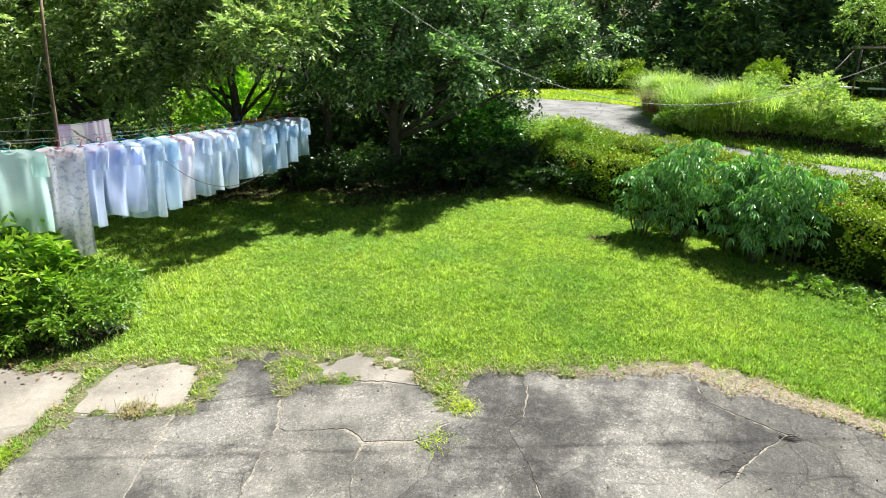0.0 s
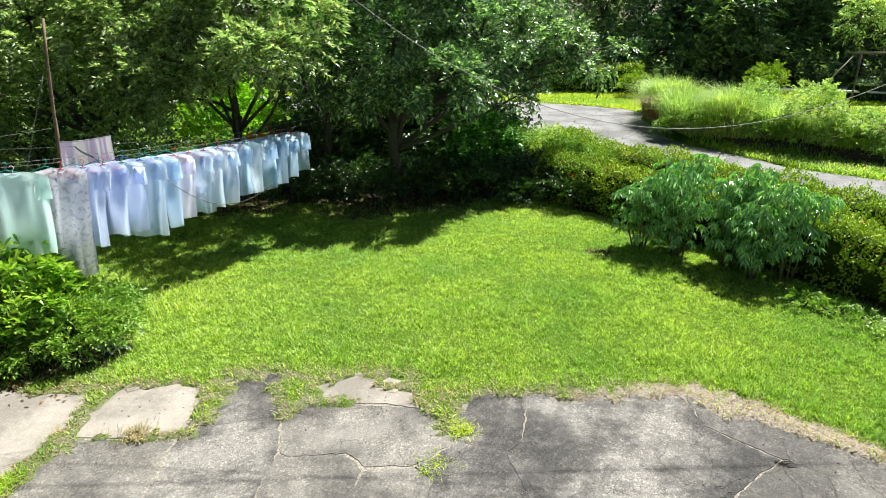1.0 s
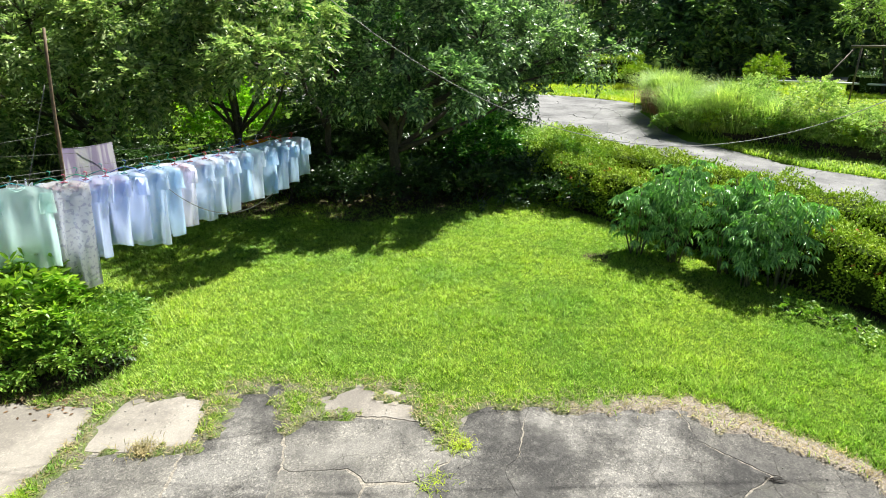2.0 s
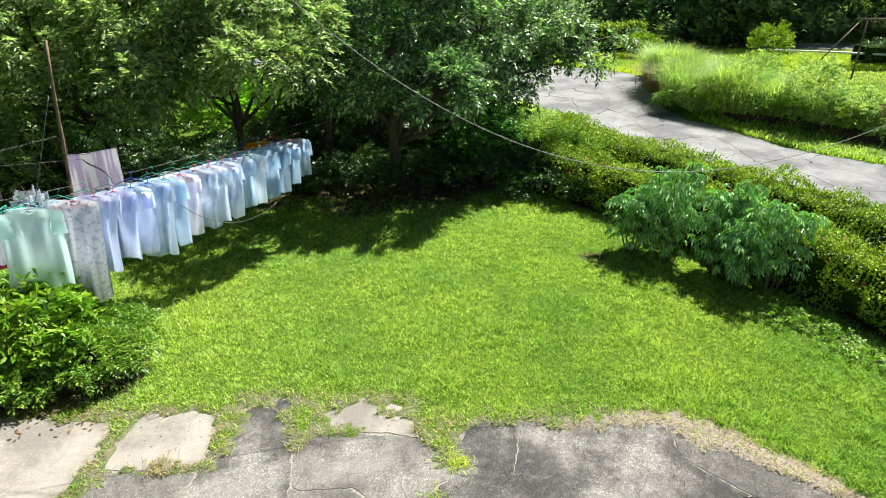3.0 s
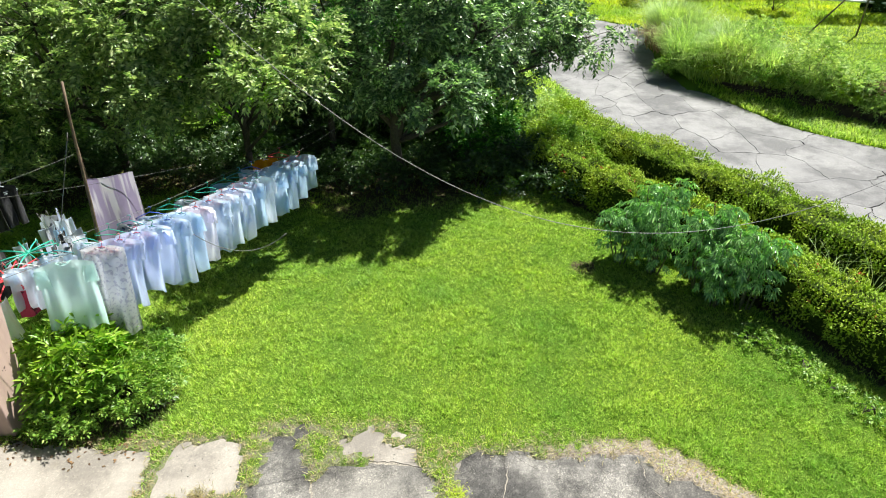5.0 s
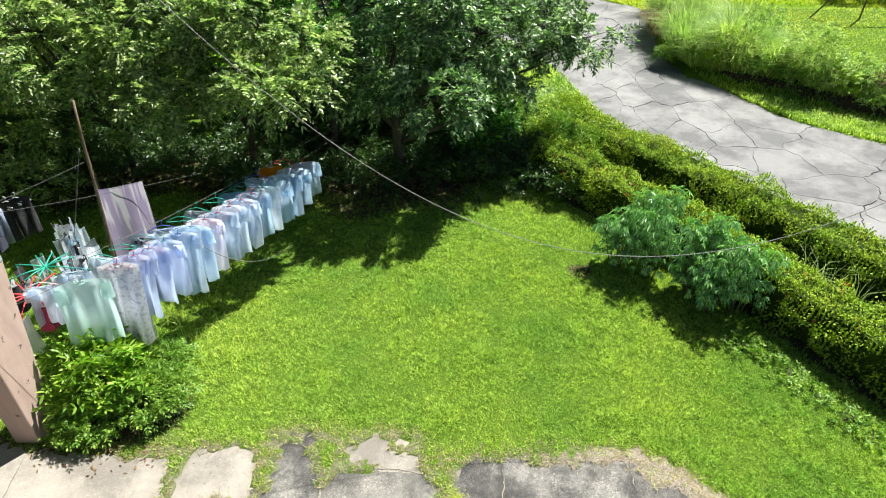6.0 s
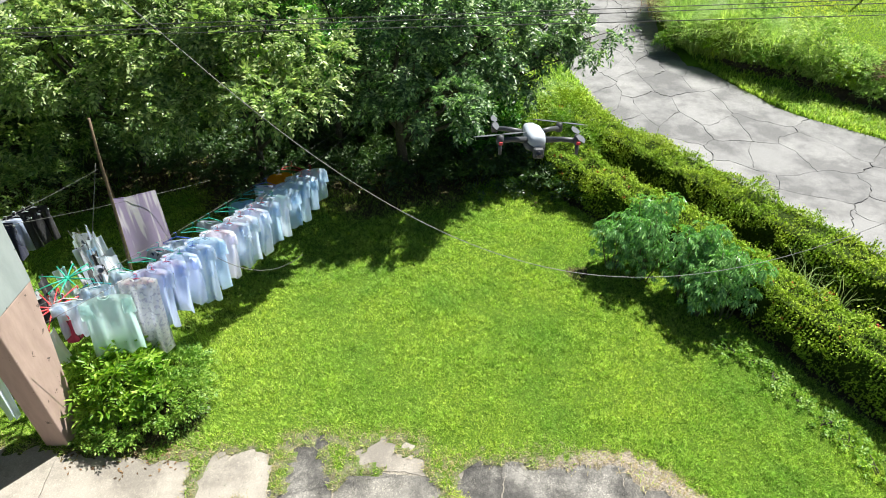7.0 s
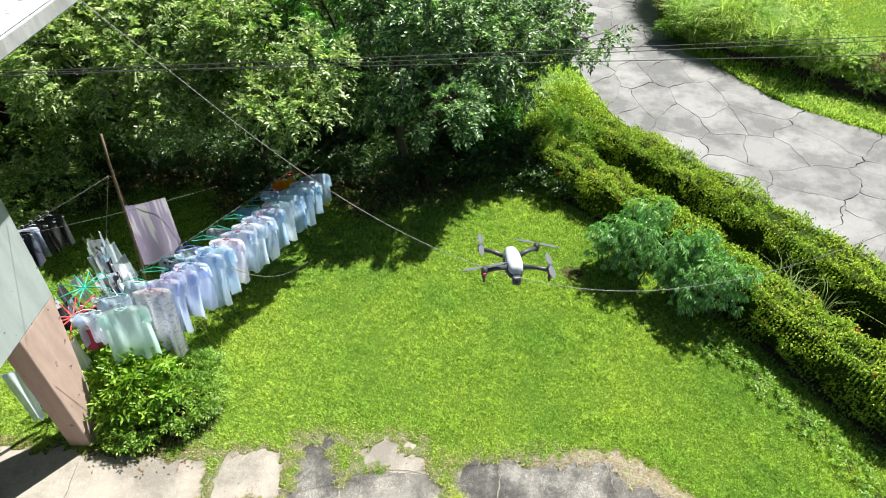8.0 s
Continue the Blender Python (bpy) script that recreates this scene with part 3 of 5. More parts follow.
spots = scatter(rng, 380000, 6, 16, 13, 28, bank_tall)
n = len(spots)
tall = (0.32 + 0.90 * smooth(12.0 - spots[:, 0], -2.0, 3.5)) * (0.55 + 0.75 * value_noise(spots[:, 0] * 1.3, spots[:, 1] * 1.3, 25))
bank_grass = mesh_of("tall_grass", *blade_arrays(spots, tall * rng.uniform(0.6, 1.25, n), rng.uniform(0.013, 0.03, n), rng.uniform(0.2, 1.1, n), rng), M_REED)
solid("tall_grass", bank_grass, "tall pale green reedy grass on the roadside bank", "grass", kind="stuff")

spots = scatter(rng, 60000, -7, 7, 3.2, 6.4, lambda x, y: smooth(over_paving(x, y), -0.03, 0.06) * (1 - smooth(over_paving(x, y) - dry_width(x), 0.08, 0.34)) * 0.9)
n = len(spots)
straw = mesh_of("dead_grass", *short_blades(spots + np.array([0, 0, 0.008]), rng.uniform(0.012, 0.03, n), rng.uniform(0.005, 0.011, n), rng.uniform(1.5, 4.5, n), rng), M_STRAW)
solid("dead_grass", straw, "matted olive and straw-coloured dead grass at the lawn's rim", "grass", kind="stuff")
spots = scatter(rng, 110000, -12, 34, 27.8, 36.0, lambda x, y: (1 - in_poly(x, y, ROAD_POLY)) * 1.0)
n = len(spots)
far_grass = mesh_of("far_grass", *short_blades(spots, rng.uniform(0.06, 0.16, n), rng.uniform(0.04, 0.08, n), rng.uniform(0.5, 1.4, n), rng), M_MEADOW)
solid("far_grass", far_grass, "sunlit rough grass beyond the road bend", "grass", kind="stuff")


# the steep earth face of the bank, darkened to carry the shaded band
bank_line = resample([(8.0, 26.6), (7.4, 24.2), (7.1, 22.0), (7.5, 20.3), (8.5, 19.2), (9.65, 18.3), (11.2, 17.05), (13.0, 15.65), (16.5, 12.9)], 90)
bank_dir = np.gradient(bank_line, axis=0)
bank_out = np.stack([-bank_dir[:, 1], bank_dir[:, 0]], 1) / np.linalg.norm(bank_dir, axis=1, keepdims=True)
bank_rows = []
for off_, z_ in ((0.02, -0.40), (0.10, -0.2), (0.18, -0.02), (0.38, 0.09), (0.8, 0.13), (1.3, 0.10), (2.0, -0.02)):
    wob = (value_noise(np.arange(90) * 0.55, np.full(90, off_ * 9), 91) - 0.5) * 0.22
    low_ = 1 - 0.45 * smooth(np.arange(90), 62, 88)
    bank_rows.append(np.c_[bank_line + bank_out * (off_ + wob)[:, None], np.where(z_ > 0, z_ * low_, z_) + wob * 0.25])
bi = (np.arange(6)[:, None] * 90 + np.arange(89)[None]).ravel()
solid("earth_bank", mesh_of("earth_bank", np.concatenate(bank_rows), np.stack([bi, bi + 1, bi + 91, bi + 90], 1), M_EARTH, True), "steep dark earth bank below the tall grass", "bank", kind="structure")


def grass_clump(name, label, at, n, height, width, spread_by, mat, seed, lean=(0.3, 1.1)):
    r = np.random.default_rng(seed)
    p = np.stack([r.normal(0, spread_by, n), r.normal(0, spread_by, n), np.zeros(n) - 0.01], 1)
    me = mesh_of(name, *blade_arrays(p, height * r.uniform(0.55, 1.15, n), width * r.uniform(0.6, 1.2, n), r.uniform(lean[0], lean[1], n), r), mat)
    x, y = at
    return solid(name, me, label, "grass", kind="stuff" if height < 0.5 else "", at=pose(x, y, float(ground_height(x, y))))


grass_clump("grass_tussock", "dry brownish arching grass tussock at the road bend", (7.5, 23.7), 1700, 1.1, 0.02, 0.30, M_DRYREED, 31, (0.5, 1.3))
for k, (x, y) in enumerate([(6.15, 8.6), (6.45, 8.2), (5.9, 8.85)]):
    grass_clump("ornamental_grass", "pale wispy grass between the two hedges", (x, y), 42, 0.9, 0.011, 0.05, M_REED, 40 + k, (0.5, 1.3))
for k, (x, y, h) in enumerate([(-4.3, 7.0, 0.42), (-3.75, 6.9, 0.34), (-4.7, 7.3, 0.45), (-3.5, 7.25, 0.26), (-4.1, 7.5, 0.32), (-4.9, 6.85, 0.4)]):
    grass_clump("tall_grass_tuft", "loose tuft of pale unmown grass near the washing", (x, y), 150, h * 0.8, 0.008, 0.22, M_GRASS, 70 + k, (0.4, 1.3))
for k, (x, y, h) in enumerate([(-0.03, 4.13, 0.12), (-2.35, 4.36, 0.07), (-3.45, 3.75, 0.09), (-2.7, 4.46, 0.08), (0.2, 4.62, 0.06)]):
    grass_clump("weed_tuft", "small yellow-green weed tuft in a paving crack", (x, y), 240, h * 0.8, 0.007, 0.07, M_STRAW if k % 2 else M_MEADOW, 50 + k, (0.6, 1.7))


# ---- paving and road pieces ----
def clip_cell(poly, px, py, nx_, ny_):
    """Keeps the part of a polygon on the side of (px, py) that the normal points away from."""
    out = []
    for (ax, ay), (bx, by) in zip(poly, poly[1:] + poly[:1]):
        da, db = (ax - px) * nx_ + (ay - py) * ny_, (bx - px) * nx_ + (by - py) * ny_
        if da <= 0:
            out.append((ax, ay))
        if (da < 0 < db) or (db < 0 < da):
            t = da / (da - db)
            out.append((ax + (bx - ax) * t, ay + (by - ay) * t))
    return out


def cells(seeds, box):
    x0, y0, x1, y1 = box
    for i, (sx, sy) in enumerate(seeds):
        poly = [(x0, y0), (x1, y0), (x1, y1), (x0, y1)]
        for j, (tx, ty) in enumerate(seeds):
            if j != i and poly:
                poly = clip_cell(poly, (sx + tx) / 2, (sy + ty) / 2, tx - sx, ty - sy)
        if len(poly) > 2:
            yield (sx, sy), poly


def cracked_outline(poly, gap, wobble, step, least=0.02):
    """A cell's outline with wandering edges, drawn in from its neighbours by half a crack."""
    cx, cy = sum(p[0] for p in poly) / len(poly), sum(p[1] for p in poly) / len(poly)
    pts = []
    for (ax, ay), (bx, by) in zip(poly, poly[1:] + poly[:1]):
        m = max(1, round(math.hypot(bx - ax, by - ay) / step))
        for k in range(m):
            x, y = ax + (bx - ax) * k / m, ay + (by - ay) * k / m
            wx = (float(value_noise(x * 1.3, y * 1.3, 61)) - 0.5) * wobble * 2 + (float(value_noise(x * 6, y * 6, 62)) - 0.5) * wobble * 0.5
            wy = (float(value_noise(x * 1.3, y * 1.3, 63)) - 0.5) * wobble * 2 + (float(value_noise(x * 6, y * 6, 64)) - 0.5) * wobble * 0.5
            wx += (float(value_noise(x * 19, y * 19, 66)) - 0.5) * 0.03
            wy += (float(value_noise(x * 19, y * 19, 67)) - 0.5) * 0.03
            d = max(1e-6, math.hypot(cx - x, cy - y))
            g = gap * (least + 4.0 * max(0.0, 0.6 * float(value_noise(x * 1.7, y * 1.7, 65)) + 0.4 * float(value_noise(x * 8, y * 8, 68)) - 0.38))
            pts.append((x + wx + (cx - x) / d * g, y + wy + (cy - y) / d * g))
    return pts


def slab_mesh(name, outline, top, thick, mat):
    n = len(outline)
    cx, cy = sum(p[0] for p in outline) / n, sum(p[1] for p in outline) / n
    v = [(x + (cx - x) * 0.004, y + (cy - y) * 0.004, top) for x, y in outline]
    v += [(x, y, top - 0.004) for x, y in outline] + [(x, y, top - thick) for x, y in outline]
    f = [tuple(range(n))]
    for i in range(n):
        j = (i + 1) % n
        f += [(i, i + n, j + n, j), (i + n, i + 2 * n, j + 2 * n, j + n)]
    return mesh_of(name, v, f, mat)


# ---- hedges ----
def hedge(name, label, line, width, height, leaves, leaf, mat, seed, wild=0.08, flowers=0):
    """A clipped hedge along a line: stems inside, thousands of leaves in an uneven skin."""
    r = np.random.default_rng(seed)
    p = resample(line, 200)
    d = unit(np.gradient(p, axis=0))
    side = np.stack([-d[:, 1], d[:, 0]], 1)
    t = r.uniform(0, 199, leaves)
    k = t.astype(int)
    # a rounded box section: a walk round its outline
    a = r.uniform(0, 1, leaves)
    half = width / 2
    total = 2 * height + width
    s = a * total
    off = np.where(s < height, -half, np.where(s < height + width, s - height - half, half))
    z = np.where(s < height, s, np.where(s < height + width, height, total - s))
    deep = np.abs(r.normal(0, 0.05, leaves)) - 0.16 * (r.uniform(0, 1, leaves) < 0.05) * r.uniform(0, 1, leaves)
    bumps = (value_noise(t * 0.22, a * 9, seed) - 0.5) * 2 * wild + (value_noise(t * 0.8, a * 25, seed + 1) - 0.5) * wild
    round_off = np.clip((z - height + 0.18) / 0.18, 0, 1) ** 2 * 0.10
    off = np.where(np.abs(off) >= half - 1e-6, np.sign(off) * (half - deep - round_off + bumps), off)
    z = np.where(s < height, z, np.where(s < height + width, z - deep + bumps, z))
    pocket = 0.5 * value_noise(t * 1.1, off * 5 + z * 5, seed + 2) + 0.5 * value_noise(t * 3.1, off * 13 + z * 11, seed + 3)
    keep = (pocket > 0.27) & ((z > 0.55 * height) | (r.uniform(0, 1, leaves) < 0.5))
    t, k, a, off, z, s = t[keep], k[keep], a[keep], off[keep], z[keep], s[keep]
    leaves = len(t)
    x, y = p[k, 0] + side[k, 0] * off, p[k, 1] + side[k, 1] * off
    g = ground_height(x, y)
    base = np.stack([x, y, g + np.maximum(z, 0.05)], 1)
    out = np.stack([side[k, 0] * np.sign(off), side[k, 1] * np.sign(off), np.zeros(leaves)], 1) * (z < height - 0.12)[:, None] + np.array([0, 0, 1.0]) * (z > height - 0.3)[:, None]
    way = unit(out * 0.7 + random_dirs(r, leaves) * 0.9 + np.array([0, 0, 0.25]))
    face = unit(out + random_dirs(r, leaves) * 0.6 + np.array([0, 0, 0.18]))
    ob = thing(name, label, "hedge")
    part("foliage", mesh_of("foliage", *leaf_arrays(base, way, face, leaf * r.uniform(0.6, 1.3, leaves), leaf * 0.5 * r.uniform(0.7, 1.2, leaves), 0.12, 0.05), mat), ob)
    # solid core, added to block light and darken the gaps between leaves
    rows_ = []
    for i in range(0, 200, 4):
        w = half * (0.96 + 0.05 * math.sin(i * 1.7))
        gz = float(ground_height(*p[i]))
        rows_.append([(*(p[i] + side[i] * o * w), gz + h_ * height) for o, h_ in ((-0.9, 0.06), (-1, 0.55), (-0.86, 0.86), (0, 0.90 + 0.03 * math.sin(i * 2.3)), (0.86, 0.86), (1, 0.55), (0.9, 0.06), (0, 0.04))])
    part("inner_growth", mesh_of("inner_growth", *ring_rows(rows_), M_INNER), ob, "solid dark core blocking light inside the hedge")
    stems = []
    for i in range(0, 200, 5):
        o = r.uniform(-0.5, 0.5) * half
        bx, by = p[i] + side[i] * o
        gz = float(ground_height(bx, by))
        stems.append(tube([(bx, by, gz - 0.05), (bx + r.uniform(-0.1, 0.1), by + r.uniform(-0.1, 0.1), gz + height * 0.45), (bx + r.uniform(-0.2, 0.2), by + r.uniform(-0.2, 0.2), gz + height * 0.85)], [0.018, 0.014, 0.006], 5))
    v, f = merged(stems)
    tagged(part("stemwork", mesh_of("stemwork", v, f, M_BARK), ob, "brown woody stems"), kind="stuff")
    if flowers:
        q = r.choice(np.where(z > height * 0.55)[0], flowers)
        groups = []
        for i in q:
            m = 7
            c = base[i] + np.array([0, 0, 0.03]) + r.normal(0, 0.018, (m, 3))
            groups.append(leaf_arrays(c, random_dirs(r, m) + np.array([0, 0, 0.8]), random_dirs(r, m), 0.035, 0.028))
        part("blossom", mesh_of("blossom", *join_arrays(groups), M_FLOWER), ob, "small red-orange flower heads")
    return ob


hedge("inner_hedge", "clipped yellow-green hedge with a few red flowers", [(1.9, 12.9), (3.26, 11.41), (4.36, 9.87), (5.26, 8.46), (5.9, 7.42), (6.58, 6.42), (7.40, 5.13), (8.22, 3.6), (8.97, 2.13)], 0.72, 0.84, 105000, 0.048, M_HEDGE, 101, 0.17, 90)
hedge("outer_hedge", "low clipped yellow-green hedge along the roadside", [(2.19, 15.21), (3.94, 13.15), (5.05, 11.73), (5.86, 10.72), (6.63, 9.66), (7.28, 8.77), (8.64, 7.04), (10.22, 5.1)], 0.86, 0.82, 105000, 0.048, M_HEDGE, 102, 0.17, 8)


# ---- trees ----
def branch(r, a, b, bend, r0, r1, n=6):
    a, b = Vector(a), Vector(b)
    off = Vector((r.uniform(-1, 1), r.uniform(-1, 1), r.uniform(-0.2, 1))) * bend
    pts = [a.lerp(b, i / n) + off * math.sin(math.pi * i / n) + Vector((r.uniform(-1, 1), r.uniform(-1, 1), r.uniform(-1, 1))) * bend * 0.12 for i in range(n + 1)]
    return pts, [r0 + (r1 - r0) * i / n for i in range(n + 1)]


def tree(name, label, base, blobs, tips, per, leaf, mat, seed, trunk_r=0.12, fork=1.6, twig=0.35, full=False, slim=0.38, gaps=0.24, fine=26):
    """Trunk, limbs to each mass of the crown, and twigs with leaves in the shell of every mass.
    blobs: (x, y, z, radius across, radius up)."""
    r = random.Random(seed)
    g = np.random.default_rng(seed)
    bx, by = base
    bz = float(ground_height(bx, by))
    ob = thing(name, label, "tree")
    top = Vector((bx + r.uniform(-0.15, 0.15), by + r.uniform(-0.15, 0.15), bz + fork))
    pts, rad = branch(r, (bx, by, bz - 0.1), top, 0.12, trunk_r * 1.25, trunk_r * 0.8)
    rad[0] *= 1.35
    part("trunk", tube_mesh("trunk", pts, rad, M_BARK, 10), ob)
    limbs, groups = [], []
    weight = sum(b[3] * b[3] for b in blobs)
    for x, y, z, ra, rz in blobs:
        part("limb", tube_mesh("limb", *branch(r, pts[r.randint(3, 6)], (x, y, z), 0.3, trunk_r * 0.62, trunk_r * 0.2 * min(1.0, ra), 8), M_BARK, 7), ob)
        n = int(tips * ra * ra / weight)
        d = random_dirs(g, n)
        shell = g.uniform(0.62, 1.0, (n, 1)) ** 0.5
        lump = 0.82 + 0.36 * (value_noise(d[:, 0] * 2.6 + x * 3, d[:, 1] * 2.6 + d[:, 2] * 3.1, seed)[:, None])
        at = np.array([x, y, z]) + d * shell * lump * np.array([ra, ra, rz])
        hole = 0.55 * value_noise(at[:, 0] * 1.25 + at[:, 2] * 0.7, at[:, 1] * 1.25 - at[:, 2] * 0.9, seed + 7) + 0.45 * value_noise(at[:, 0] * 3.4 - at[:, 2], at[:, 1] * 3.4 + at[:, 2] * 2.6, seed + 8)
        keep = (hole > gaps) & (at[:, 2] > 0.5)
        at, d = at[keep], d[keep]
        groups.append(sprays(g, at, unit(d + np.array([0, 0, 0.15])), per, twig, leaf, leaf * slim, full))
        for i in range(0, len(at), max(1, len(at) // max(2, int(fine * min(1.0, ra))))):
            limbs.append(tube(*branch(r, (x, y, z), tuple(at[i]), 0.15, trunk_r * 0.16 * min(1.0, ra), 0.004, 4), 5))
    v, f = merged(limbs)
    tagged(part("twigwork", mesh_of("twigwork", v, f, M_BARK, True), ob), kind="stuff")
    part("crown", mesh_of("crown", *join_arrays(groups), mat), ob)
    return ob


tree("garden_tree", "spreading garden tree with glossy dark green leaves", (-1.05, 12.45),
     [(-0.9, 12.1, 3.1, 0.92, 0.68), (-0.3, 11.4, 2.55, 0.7, 0.35), (0.45, 13.0, 3.1, 0.98, 0.85), (-1.8, 12.2, 2.7, 0.9, 0.7), (-0.75, 12.6, 4.0, 1.1, 0.6), (1.3, 13.7, 3.2, 0.8, 0.75), (2.0, 13.8, 3.15, 0.5, 0.34), (2.75, 13.8, 2.8, 0.42, 0.26), (3.1, 13.9, 2.55, 0.28, 0.22), (3.2, 13.9, 2.95, 0.28, 0.18), (1.6, 13.1, 2.2, 0.4, 0.3)],
     4300, 19, 0.112, M_TREE, 201, 0.10, fork=1.9, twig=0.40, slim=0.46, gaps=0.54, fine=12)
tree("garden_tree", "slender garden tree with bright green leaves", (-2.6, 12.9),
     [(-2.5, 12.0, 3.4, 0.75, 0.5), (-2.6, 12.4, 4.0, 0.9, 0.5), (-1.8, 12.4, 3.8, 0.75, 0.45), (-3.3, 12.6, 4.1, 0.9, 0.5)],
     900, 20, 0.105, M_LUSH, 211, 0.07, 1.9, 0.40, slim=0.40, gaps=0.44, fine=10)
# the last three crown masses are out of view, added to shade the ground
tree("fruit_tree", "fruit tree with pale olive leaf sprays", (-4.3, 12.2),
     [(-3.0, 10.6, 3.1, 0.8, 0.32), (-2.6, 11.0, 3.6, 0.5, 0.3), (-4.6, 11.3, 3.1, 0.9, 0.5), (-4.4, 11.9, 4.0, 1.0, 0.5), (-3.4, 11.6, 3.9, 0.9, 0.5), (-5.4, 11.8, 3.9, 1.1, 0.6), (-5.2, 11.0, 2.7, 0.7, 0.4), (-6.0, 11.3, 2.2, 0.6, 0.4), (-5.3, 13.3, 4.8, 0.8, 0.5), (-4.2, 13.2, 4.9, 0.9, 0.5), (-3.1, 13.2, 4.9, 1.0, 0.5)],
     2700, 22, 0.118, M_TREE_LIGHT, 202, 0.065, 1.7, 0.42, slim=0.42, gaps=0.51, fine=12)
# the last crown mass is out of view, added for shade
tree("fruit_tree", "leaning fruit tree with pale olive leaf sprays", (-7.2, 12.6),
     [(-6.5, 11.7, 3.3, 1.1, 0.7), (-7.6, 11.6, 3.5, 1.2, 0.8), (-7.2, 13.0, 4.1, 1.2, 0.6), (-9.0, 12.6, 3.7, 1.3, 0.9), (-8.6, 11.2, 2.4, 1.0, 0.8), (-6.0, 12.6, 2.6, 0.9, 0.7), (-7.4, 11.6, 1.9, 0.8, 0.6), (-9.6, 13.8, 4.5, 1.0, 0.5)],
     3300, 22, 0.125, M_TREE_LIGHT, 203, 0.085, 1.7, 0.42, slim=0.42, gaps=0.50, fine=12)
tree("shade_tree", "dense dark green tree at the garden's back", (-10.8, 13.5),
     [(-10.6, 12.1, 3.2, 1.8, 1.2), (-12.2, 12.6, 3.8, 2.0, 1.4), (-10.9, 13.8, 4.4, 2.2, 1.3), (-9.8, 11.6, 2.0, 1.2, 1.0), (-11.6, 10.4, 2.4, 1.5, 1.3)],
     1700, 18, 0.14, M_TREE_LIGHT, 204, 0.14, twig=0.44, slim=0.46, gaps=0.38)
tree("shade_tree", "dense dark green tree behind the clothes lines", (-2.4, 16.4),
     [(-2.1, 15.4, 3.2, 1.4, 1.3), (-9.2, 17.4, 3.4, 2.0, 1.6), (-1.3, 16.4, 3.6, 1.8, 1.5), (-9.4, 16.0, 3.0, 1.9, 1.6), (-2.4, 15.0, 1.7, 1.2, 1.0)],
     2600, 16, 0.16, M_TREE, 205, 0.15, twig=0.5)
tree("shade_tree", "dense dark green tree towards the road", (-0.2, 17.6),
     [(-0.2, 17.0, 3.4, 2.1, 1.5), (1.4, 18.0, 3.2, 1.5, 1.3), (-2.0, 18.0, 3.6, 2.2, 1.6), (0.2, 16.6, 2.2, 1.5, 1.2), (-12.5, 17.0, 4.5, 2.8, 2.4)],
     2000, 16, 0.16, M_TREE, 206, 0.15, twig=0.5)
tree("shade_tree", "broad dark tree in the garden's far corner", (-12.5, 19.0),
     [(-11.0, 19.0, 4.0, 3.0, 2.4), (-15.0, 16.5, 4.2, 3.0, 2.6), (-7.0, 20.5, 4.2, 3.0, 2.6), (-3.0, 21.0, 4.2, 2.8, 2.6), (-15.0, 12.5, 3.6, 2.4, 2.2)],
     2000, 12, 0.22, M_FAR, 207, 0.2)


def bush(name, label, at, ra, rz, tips, per, leaf, mat, seed, slim=0.4, full=False, twig=0.18, lift=0.9, stems=9):
    """A shrub: stems from the ground, leafy shell."""
    g, r = np.random.default_rng(seed), random.Random(seed)
    x, y = at
    z0 = float(ground_height(x, y))
    ob = thing(name, label, "shrub", at=pose(x, y, z0))
    d = random_dirs(g, tips)
    d[:, 2] = np.abs(d[:, 2]) * 1.0 - 0.25
    lump = 0.7 + 0.55 * value_noise(d[:, 0] * 3.2 + seed, d[:, 1] * 3.2 + d[:, 2] * 3, seed)[:, None]
    p = np.array([0, 0, rz * 0.45]) + d * g.uniform(0.45, 1.0, (tips, 1)) ** 0.6 * lump * np.array([ra, ra, rz * 0.62])
    p[:, 2] = np.maximum(p[:, 2], 0.04)
    part("foliage", mesh_of("foliage", *sprays(g, p, unit(d + np.array([0, 0, 0.5])), per, twig, leaf, leaf * slim, full), mat), ob)
    v, f = merged([tube(*branch(r, (r.uniform(-0.1, 0.1), r.uniform(-0.1, 0.1), -0.05), tuple(p[r.randrange(tips)]), 0.08, 0.014, 0.004, 4), 5) for _ in range(stems)])
    tagged(part("stemwork", mesh_of("stemwork", v, f, M_BARK), ob), kind="stuff")
    return ob


bush("croton_shrub", "leafy yellow-green shrub at the column's foot", (-4.75, 6.15), 0.66, 1.22, 540, 9, 0.128, M_CROTON, 301, 0.36, True, twig=0.22)
bush("fine_leaved_shrub", "low feathery grey-green shrub on the lawn's edge", (-4.05, 5.95), 0.52, 0.62, 620, 12, 0.062, M_FINE, 302, 0.42)
bush("fine_leaved_shrub", "low dark green shrub beside the cement apron", (-4.75, 5.55), 0.42, 0.45, 380, 10, 0.062, M_FINE, 303, 0.45)
bush("fine_leaved_shrub", "loose feathery grey-green shrub behind the yellow one", (-4.15, 6.5), 0.45, 0.6, 330, 11, 0.062, M_FINE, 315, 0.42)
bush("variegated_plant", "small silvery white-leaved plant on the lawn's edge", (-3.68, 5.9), 0.11, 0.13, 34, 7, 0.05, M_SILVER, 316, 0.4, twig=0.08, stems=4)
bush("undergrowth_bush", "leafy undergrowth painted dark for shade below the garden tree", (-2.6, 13.6), 1.0, 1.3, 420, 10, 0.11, M_PAINTED_SHADE, 304)
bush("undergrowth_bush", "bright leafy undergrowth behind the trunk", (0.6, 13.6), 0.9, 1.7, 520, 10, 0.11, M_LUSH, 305)
